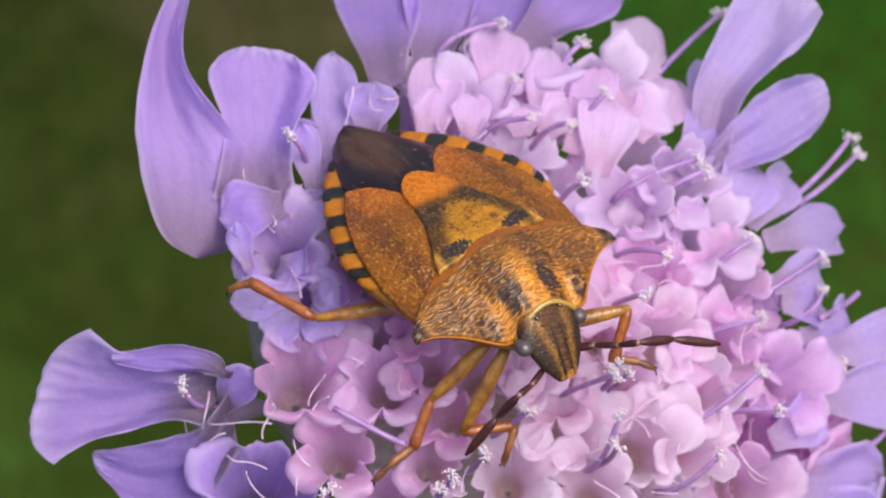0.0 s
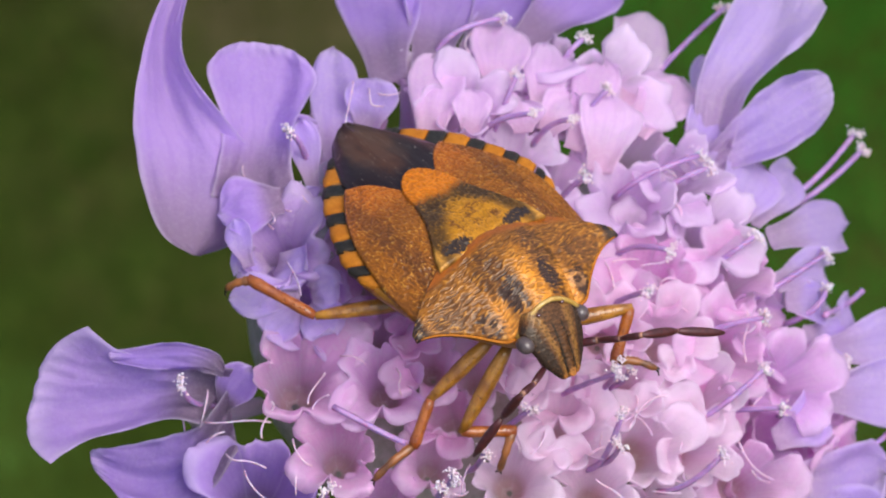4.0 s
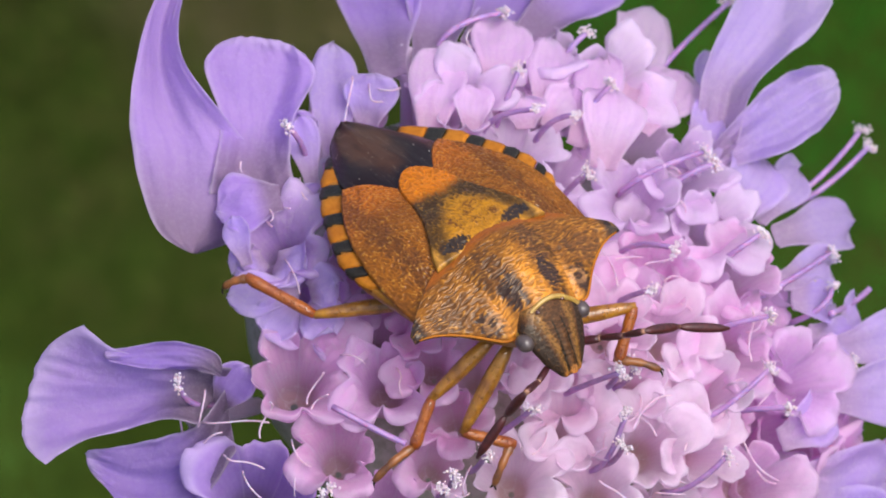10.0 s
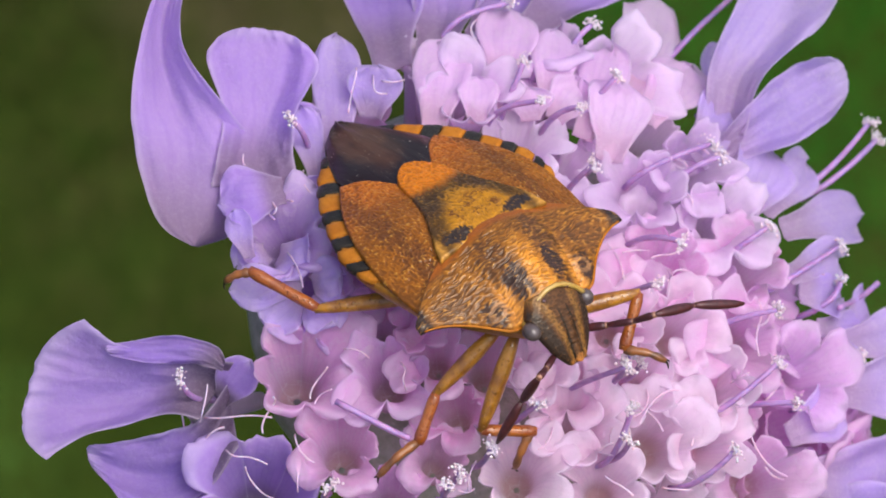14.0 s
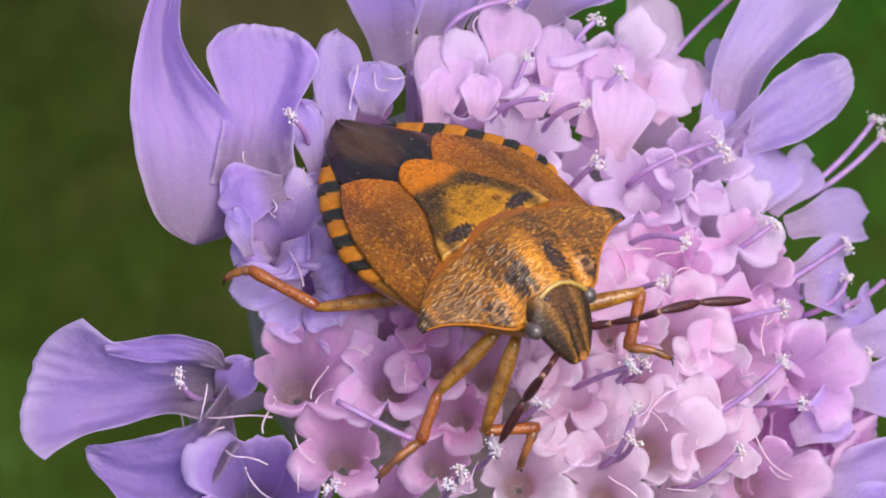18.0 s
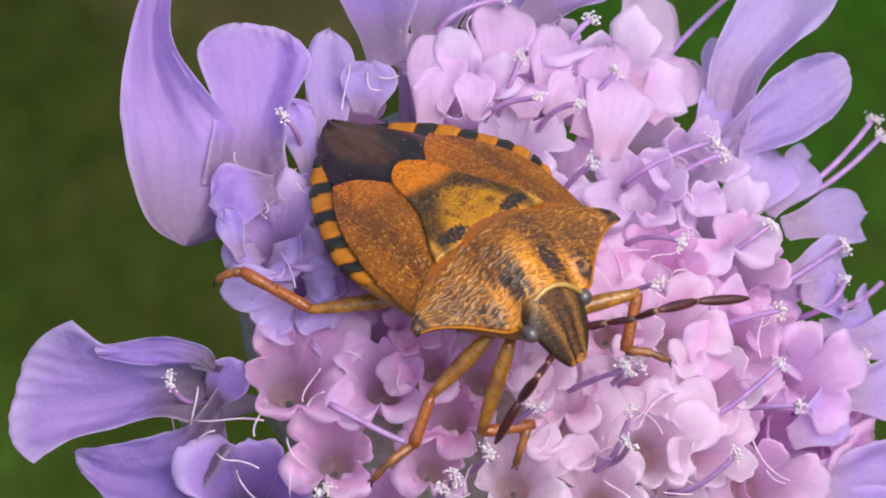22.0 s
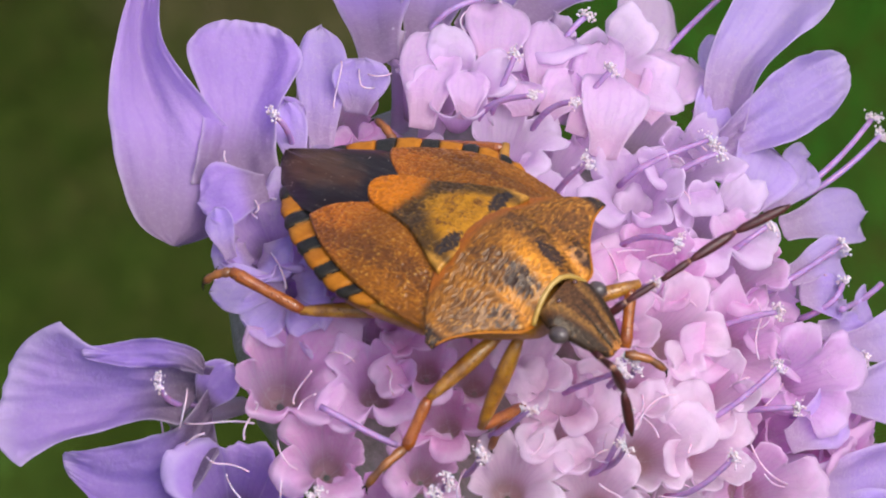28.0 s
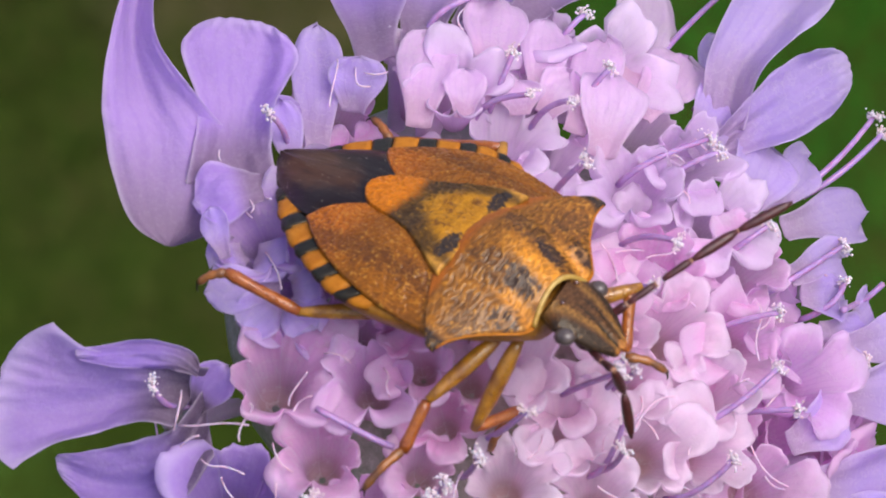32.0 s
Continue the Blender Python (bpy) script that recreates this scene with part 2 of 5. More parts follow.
def paint_corium(n, x, y, ax, wob, tone):
    tone = n.mix(n.m("MULTIPLY", n.step(n.m("ADD", y, n.m("MULTIPLY", wob, 0.5)), -4.0, -6.4), 0.6), tone, (0.460, 0.110, 0.008))
    band = n.step(n.m("ADD", n.m("ABSOLUTE", n.m("SUBTRACT", ax, 2.5)), n.m("MULTIPLY", wob, 0.2)), 0.5, 0.1)
    return n.mix(n.m("MULTIPLY", band, 0.6), tone, (0.083, 0.025, 0.009))


def paint_head(n, x, y, ax, wob, tone):
    across = n.m("ADD", n.m("DIVIDE", ax, n.m("SUBTRACT", 1.0, n.m("MULTIPLY", y, 0.38))), n.m("MULTIPLY", wob, 0.05))
    gold = n.step(n.m("ABSOLUTE", n.m("SUBTRACT", across, 0.72)), 0.27, 0.08)
    tone = n.mix(n.m("MULTIPLY", gold, 0.55), tone, (0.300, 0.140, 0.030))
    tone = n.mix(n.m("MULTIPLY", n.step(across, 1.00, 1.14), 0.9), tone, (0.020, 0.013, 0.013))
    line = n.m("MULTIPLY", n.step(n.m("ABSOLUTE", n.m("SUBTRACT", ax, 0.19)), 0.05, 0.025), n.step(y, 0.5, 0.65))
    tone = n.mix(line, tone, (0.006, 0.004, 0.004))
    return n.mix(n.m("MULTIPLY", n.step(y, 1.62, 1.74), 0.85), tone, (0.500, 0.191, 0.043))


def paint_none(n, x, y, ax, wob, tone):
    return tone


CUT_PRONOTUM = shell("cuticle_pronotum", (0.170, 0.060, 0.008), (0.240, 0.085, 0.009), (0.020, 0.010, 0.008), paint_pronotum, depth=0.46, crest_glint=(0.74, 0.36, 0.060), rough=0.34, gloss=0.3)
CUT_SCUT = shell("cuticle_scutellum", (0.062, 0.027, 0.007), (0.095, 0.043, 0.008), (0.018, 0.009, 0.005), paint_scutellum, depth=0.30, crest_glint=(0.50, 0.24, 0.020), gloss=0.2)
CUT_CORIUM = shell("cuticle_corium", (0.185, 0.056, 0.005), (0.270, 0.086, 0.006), (0.055, 0.019, 0.006), paint_corium, depth=0.38, crest_glint=(0.78, 0.45, 0.085), rough=0.34, gloss=0.3)
CUT_HEAD = shell("cuticle_head", (0.080, 0.031, 0.012), (0.115, 0.045, 0.015), (0.016, 0.009, 0.007), paint_head, depth=0.5, crest_glint=(0.260, 0.113, 0.030))
CUT_YELLOW = shell("cuticle_yellow", (0.34, 0.105, 0.006), (0.44, 0.155, 0.011), (0.20, 0.058, 0.006), paint_none, False, 0.5, 0.05, depth=0.4)
CUT_BLACK = shell("cuticle_black", (0.012, 0.011, 0.011), (0.022, 0.019, 0.018), (0.006, 0.005, 0.005), paint_none, False, 0.36, 0.15, crest_glint=(0.046, 0.036, 0.033))
CUT_BELLY = shell("cuticle_belly", (0.276, 0.110, 0.013), (0.350, 0.142, 0.020), (0.129, 0.047, 0.008), paint_none, False, depth=0.5)


def membrane_material():
    n = Nodes("membrane_brown")
    mm = n.coord()
    x, y, z = n.xyz(mm)
    streak = n.t.nodes.new("ShaderNodeVectorMath")
    streak.operation = "MULTIPLY"
    n.put(streak.inputs[0], mm)
    streak.inputs[1].default_value = (4.0, 0.5, 1.0)
    s = n.noise(streak.outputs[0], 1.0, 4, 0.6)
    # hazy reflection on the middle, painted as a lighter brown spot
    tone = n.mix(n.spot(x, y, 0.1, -8.1, 0.9, 1.5, n.m("MULTIPLY", n.m("SUBTRACT", n.noise(mm, 1.1, 3), 0.5), 2.6), 0.95), (0.014, 0.006, 0.006), (0.064, 0.026, 0.013))
    tone = n.mix(n.m("MULTIPLY", n.step(n.m("ADD", x, n.m("MULTIPLY", y, 0.3)), -3.1, -3.6), 0.8), tone, (0.045, 0.008, 0.009))
    tone = n.mix(n.m("MULTIPLY", n.step(s, 0.5, 0.7), 0.4), tone, (0.008, 0.004, 0.004))
    tone = n.mix(n.m("MULTIPLY", n.step(n.m("ABSOLUTE", n.m("SUBTRACT", s, 0.40)), 0.012, 0.0), 0.35), tone, (0.30, 0.22, 0.17))
    tone = n.mix(n.m("MULTIPLY", n.step(n.voronoi(mm, 3.9), 0.12, 0.05), n.step(n.noise(mm, 1.3, 2), 0.42, 0.60)), tone, (0.62, 0.52, 0.44))
    n.set(Base_Color=tone, Roughness=n.m("ADD", 0.22, n.m("MULTIPLY", s, 0.25)), Coat_Weight=0.10, Coat_Roughness=0.25)
    n.b.inputs["Specular IOR Level"].default_value = 0.3
    n.bump(s, 0.6, 0.06)
    return n.mat


MEMBRANE = membrane_material()
EYE = plain("eye_grey", (0.050, 0.034, 0.034), (0.085, 0.062, 0.060), 4.0, 0.34, 0.3, 0.012, 0.25)
OCELLUS = plain("ocellus_red", (0.06, 0.02, 0.02), (0.12, 0.05, 0.04), 4.0, 0.15, 0.1, 0.01, 0.8)
ANTENNA = plain("antenna_maroon", (0.040, 0.009, 0.011), (0.075, 0.015, 0.016), 5.0, 0.42, 0.5, 0.02, 0.03)
COLLAR = plain("collar_pale", (0.36, 0.20, 0.03), (0.50, 0.33, 0.10), 4.0, 0.35, 0.3, 0.02, 0.2)
JOINT = plain("joint_pale", (0.26, 0.12, 0.07), (0.34, 0.17, 0.11), 5.0, 0.4, 0.2, 0.01)


def leg_material(name, a, b):
    n = Nodes(name)
    mm = n.coord()
    dots = n.step(n.voronoi(mm, 4.6), 0.20, 0.08)
    tone = n.mix(n.step(n.noise(mm, 1.3, 3), 0.35, 0.65), a, b)
    tone = n.mix(n.m("MULTIPLY", dots, 0.38), tone, (0.06, 0.022, 0.01))
    n.set(Base_Color=tone, Roughness=0.36, Coat_Weight=0.6, Coat_Roughness=0.14, Subsurface_Weight=0.05, Subsurface_Scale=0.0004)
    n.bump(n.m("ADD", n.noise(mm, 9.0, 4), n.m("MULTIPLY", n.step(n.voronoi(mm, 7.0), 0.32, 0.10), -1.2)), 0.9, 0.05)
    return n.mat


LEG = leg_material("leg_amber", (0.20, 0.068, 0.004), (0.43, 0.18, 0.012))
SHIN = leg_material("leg_rust", (0.22, 0.045, 0.004), (0.36, 0.098, 0.009))
FOOT = plain("tarsus_brown", (0.09, 0.035, 0.015), (0.28, 0.095, 0.022), 2.2, 0.4, 0.3, 0.02, 0.2)

# ---- ground and meadow ----
def part(name, data, material, parent=None, label="", smooth=True, m=None):
    """Links a mesh (or a bmesh) as one object under parent."""
    if isinstance(data, bmesh.types.BMesh):
        me = bpy.data.meshes.new(name)
        data.to_mesh(me)
        data.free()
    else:
        me = data
    if material and not me.materials:
        me.materials.append(material)
    if smooth:
        me.polygons.foreach_set("use_smooth", [True] * len(me.polygons))
    ob = new(name, me)
    if parent:
        ob.parent = parent
    if m is not None:
        ob.matrix_basis = m
    return tagged(ob, label)


def mesh_of(name, verts, faces, uvs=None):
    me = bpy.data.meshes.new(name)
    me.from_pydata([tuple(v) for v in verts], [], faces)
    if uvs:
        layer = me.uv_layers.new(name="UVMap")
        for loop in me.loops:
            layer.data[loop.index].uv = uvs[loop.vertex_index]
    me.update()
    return me


def ground_material():
    n = Nodes("meadow_soil")
    c = n.coord("Object", (1, 1, 1))
    big, fine = n.noise(c, 9.0, 3), n.noise(c, 90.0, 5, 0.7)
    tone = n.mix(n.step(big, 0.35, 0.65), (0.028, 0.045, 0.006), (0.05, 0.050, 0.015))
    tone = n.mix(n.m("MULTIPLY", n.step(fine, 0.4, 0.7), 0.6), tone, (0.04, 0.075, 0.010))
    n.set(Base_Color=tone, Roughness=0.9)
    n.b.inputs["Specular IOR Level"].default_value = 0.0
    n.bump(fine, 0.8, 8.0)
    return n.mat


def turf_material():
    """Short turf: dark olive to one side, fresh green to the other, a dry patch, a brighter spot and a darker one."""
    n = Nodes("meadow_turf")
    per = n.t.nodes.new("ShaderNodeNewGeometry").outputs["Random Per Island"]
    c = n.coord("Object", (1, 1, 1))
    x, y, z = n.xyz(c)
    wob = n.m("MULTIPLY", n.m("SUBTRACT", n.noise(c, 14.0, 2), 0.5), 1.6)
    side = n.m("ADD", x, n.m("MULTIPLY", wob, 0.012))
    tone = n.mix(n.step(side, -0.012, 0.034), (0.026, 0.044, 0.007), (0.029, 0.130, 0.013))
    tone = n.mix(n.m("MULTIPLY", n.spot(x, y, -0.020, 0.432, 0.024, 0.020, wob, 0.9), 0.85), tone, (0.110, 0.088, 0.044))
    tone = n.mix(n.m("MULTIPLY", n.spot(x, y, -0.066, 0.352, 0.020, 0.016, wob, 0.9), 0.9), tone, (0.095, 0.19, 0.035))
    tone = n.mix(n.m("MULTIPLY", n.spot(x, y, -0.024, 0.385, 0.016, 0.022, wob, 0.9), 0.55), tone, (0.020, 0.038, 0.004))
    tone = n.mix(n.m("MULTIPLY", per, 0.2), tone, (0.03, 0.06, 0.008))
    n.set(Base_Color=tone, Roughness=0.8)
    n.b.inputs["Specular IOR Level"].default_value = 0.0
    n.bump(n.noise(c, 400.0, 2), 0.3, 0.3)
    return n.mat


def ground():
    verts, faces = [], []
    rings = [0, 0.05, 0.1, 0.2, 0.4, 0.8, 2, 6, 20, 80, 300, 1500]
    seg = 40
    for i, r in enumerate(rings):
        for k in range(seg):
            a = 2 * math.pi * k / seg
            x, y = r * math.cos(a), r * math.sin(a)
            bumpy = 0.01 * min(r * 4, 1) * noise.noise((x * 6, y * 6, 0)) + (0.3 * noise.noise((x * 0.05, y * 0.05, 3)) if r > 5 else 0)
            verts.append((x, y, bumpy))
    for i in range(len(rings) - 1):
        for k in range(seg):
            a, b = i * seg + k, i * seg + (k + 1) % seg
            faces.append((a, b, b + seg, a + seg))
    return tagged(part("ground", mesh_of("ground", verts, faces), ground_material()), "meadow soil under grass and moss", "ground", kind="structure")


def turf(name, material, label, span, count, low, high, wide, seed):
    """Short tapered, bending blades rooted in the soil; one piece of stuff."""
    rng = np.random.default_rng(seed)
    x, y = rng.uniform(span[0], span[1], count), rng.uniform(span[2], span[3], count)
    h, w = rng.uniform(low, high, count), wide * rng.uniform(0.6, 1.3, count)
    a, lean = rng.uniform(0, 6.283, count), rng.uniform(0.1, 0.8, count)
    side = np.stack([np.cos(a), np.sin(a), 0 * a], 1)
    fall = np.stack([-np.sin(a), np.cos(a), 0 * a], 1)
    rows = []
    for s in (0.0, 0.45, 0.8, 1.0):
        p = np.stack([x, y, -0.004 + h * s * (1 - 0.25 * lean * s)], 1) + fall * (lean * h * s * s)[:, None]
        q = (w * (1 - s ** 1.6) + 0.0001)[:, None]
        rows += [p - side * q, p + fall * q * 0.35, p + side * q]
    verts = np.stack(rows, 1).reshape(-1, 3)
    quad = np.array([(b, b + 1, b + 4, b + 3) for b in (0, 3, 6)] + [(b + 1, b + 2, b + 5, b + 4) for b in (0, 3, 6)])
    faces = (np.arange(count)[:, None, None] * 12 + quad[None]).reshape(-1, 4)
    me = bpy.data.meshes.new(name)
    me.from_pydata(verts.tolist(), [], faces.tolist())
    return tagged(part(name, me, material), label, "grass", kind="stuff")


ground()
TURF = turf_material()
turf("meadow_turf", TURF, "short green and olive meadow turf, far out of focus", (-0.09, 0.09, 0.30, 0.47), 60000, 0.003, 0.007, 0.0008, 1)
turf("meadow_grass", TURF, "loose green meadow grass around the flower", (-0.6, 0.6, -0.5, 0.9), 9000, 0.003, 0.009, 0.0012, 2)

# ---- the flower head ----
BASE = Vector((0.004, 0.02, 0.0))
flower = tagged(new("scabious_flower"), "lilac scabious flower head in full bloom on a green stem", "flower")
flower.location = BASE
TO_FLOWER = Matrix.Translation(-BASE)

AXIS = Vector((0.30, 0.42, 0.856)).normalized()    # the way the head faces, in sheet axes
MIDDLE = Vector((1.8, -2.2, -12.0))                # centre of the dome, mm
FLAT, WIDE = 6.6, 13.2                             # half height and half width of the dome, mm


def on_dome(u, v, lift=0.0):
    """The point of the dome under a point of the sheet, and the normal there."""
    eye_p = Vector((0, 0, DIST))
    way = (sheet(u, v, 0) - eye_p).normalized()

    def squash(p):
        return p + AXIS * (p.dot(AXIS) * (WIDE / FLAT - 1))
    o, d = squash(eye_p - MIDDLE), squash(way)
    a, b, c = d.dot(d), o.dot(d), o.dot(o) - WIDE * WIDE
    disc = b * b - a * c
    if disc > 0:
        p = eye_p + way * ((-b - math.sqrt(disc)) / a)
    else:
        p = eye_p + way * (-b / a)
    q = p - MIDDLE
    n = q + AXIS * (q.dot(AXIS) * ((WIDE / FLAT) ** 2 - 1))
    n.normalize()
    return sheet(u, v, (p + n * lift).z), n


def petal_grid(base, tip, width, face, arch=0.12, cup=0.25, curl=0.0, seed=0, blunt=2.4, neck=0.34, ruffle=0.06, nu=14, nv=18, thick=0.05):
    """One petal as a thin solid: narrow neck, broad rounded end, bent along and across. Lists of verts, faces, uvs."""
    d = tip - base
    length = d.length
    fwd = d / length
    side = face.cross(fwd).normalized()
    up = fwd.cross(side) * -1
    if up.dot(face) < 0:
        up = -up
    top, low, uvs = [], [], []
    for j in range(nv + 1):
        s = j / nv
        if s < 0.66:
            k = s / 0.66
            w = neck + (1 - neck) * (k * k * (3 - 2 * k))
        else:
            k = (s - 0.66) / 0.34
            w = max(0.0, 1 - k ** blunt) ** (1 / blunt) * (1 - 0.12 * k) + 0.02
        w *= width / 2
        for i in range(nu + 1):
            a = 2 * i / nu - 1
            wav = noise.noise((a * 1.7 + seed * 3.1, s * 2.6, seed * 7.7))
            frill = noise.noise((a * 5.0 + seed, s * 6.0, seed * 2.3)) * max(abs(a), s) ** 4
            out = ruffle * width * (wav * (0.25 + s) * (0.4 + a * a) + 0.22 * frill)
            scallop = 1 + (0.07 * noise.noise((a * 2.6, seed * 5.3, 9.0)) + 0.02 * noise.noise((a * 9.0, seed * 2.0, 4.0))) * s
            lift = arch * length * 4 * s * (1 - s) - curl * length * s * s + cup * w * a * a * (0.4 + 0.6 * (1 - s)) + out
            p = base + fwd * (length * s * scallop) + side * (a * w) + up * lift
            top.append(p)
            low.append(p - up * thick * (1 - 0.6 * s))
            uvs.append((i / nu, s))
    verts = top + low
    n0, row = len(top), nu + 1
    faces = []
    for j in range(nv):
        for i in range(nu):
            a = j * row + i
            faces.append((a, a + 1, a + row + 1, a + row))
            faces.append((n0 + a, n0 + a + row, n0 + a + row + 1, n0 + a + 1))
    rim = [i for i in range(row)] + [j * row + nu for j in range(1, nv + 1)] + [nv * row + i for i in range(nu - 1, -1, -1)] + [j * row for j in range(nv - 1, 0, -1)]
    for a, b in zip(rim, rim[1:] + rim[:1]):
        faces.append((b, a, n0 + a, n0 + b))
    return verts, faces, uvs + uvs


def to_flower(p):
    return TO_FLOWER @ world(p)


def tube_mesh(name, points, radii, sides=8, cap=True):
    """A round tube along points, in whatever unit they are."""
    verts, faces = [], []
    ref = Vector((0.31, 0.52, 0.79))
    for i, p in enumerate(points):
        d = (points[min(i + 1, len(points) - 1)] - points[max(i - 1, 0)]).normalized()
        a = d.cross(ref).normalized()
        b = d.cross(a)
        for k in range(sides):
            t = 2 * math.pi * k / sides
            verts.append(p + (a * math.cos(t) + b * math.sin(t)) * radii[i])
    for i in range(len(points) - 1):
        for k in range(sides):
            q, r = i * sides + k, i * sides + (k + 1) % sides
            faces.append((q, r, r + sides, q + sides))
    if cap:
        faces.append(tuple(range(sides - 1, -1, -1)))
        faces.append(tuple(range(len(verts) - sides, len(verts))))
    return mesh_of(name, verts, faces)


def bezier(a, b, c, d, n=10):
    return [a * (1 - t) ** 3 + b * (3 * t * (1 - t) ** 2) + c * (3 * t * t * (1 - t)) + d * t ** 3 for t in (i / n for i in range(n + 1))]


# stem, receptacle and bracts
neck = MIDDLE - AXIS * 2.5
start = to_flower(neck)
down = (SHEET.to_3x3() @ (-AXIS)) * 0.03
STEM_PATH = bezier(start, start + down, Vector((0, 0, 0.25)), Vector((0, 0, -0.003)), 24)
part("stem", tube_mesh("stem", STEM_PATH, [0.0012 + 0.0004 * (i / 24) for i in range(25)], 10), STEM, flower, "thin green stem")


def dome_mesh(name, k, lift):
    q = AXIS.to_track_quat("Z", "Y").to_matrix()
    verts, faces, seg, rings = [], [], 36, 14
    for j in range(rings + 1):
        t = math.pi * 0.72 * j / rings
        for i in range(seg):
            a = 2 * math.pi * i / seg
            p = Vector((WIDE * k * math.sin(t) * math.cos(a), WIDE * k * math.sin(t) * math.sin(a), FLAT * k * math.cos(t)))
            p *= 1 + 0.05 * noise.noise(p * 1.3)
            verts.append(to_flower(MIDDLE + q @ p - AXIS * lift))
    for j in range(rings):
        for i in range(seg):
            a, b = j * seg + i, j * seg + (i + 1) % seg
            faces.append((a, a + seg, b + seg, b))
    faces.append(tuple(rings * seg + i for i in range(seg)))
    return mesh_of(name, verts, faces)


part("receptacle", dome_mesh("receptacle", 0.62, 2.2), CALYX, flower, "dusky receptacle packed with calyces")
q_axis = AXIS.to_track_quat("Z", "Y").to_matrix()
for i in range(12):
    a = 2 * math.pi * i / 12 + 0.1
    r = q_axis @ Vector((math.cos(a), math.sin(a), 0))
    b0 = MIDDLE - AXIS * 3.6 + r * 2.0
    b1 = MIDDLE - AXIS * 4.4 + r * (6.4 + 0.8 * math.sin(5 * a))
    v, f, uv = petal_grid(b0, b1, 2.2, AXIS, 0.1, 0.3, 0.0, i, 1.4, 0.6, 0.04)
    part("bract", mesh_of("bract", [to_flower(p) for p in v], f, uv), GREEN, flower, "narrow green bract")


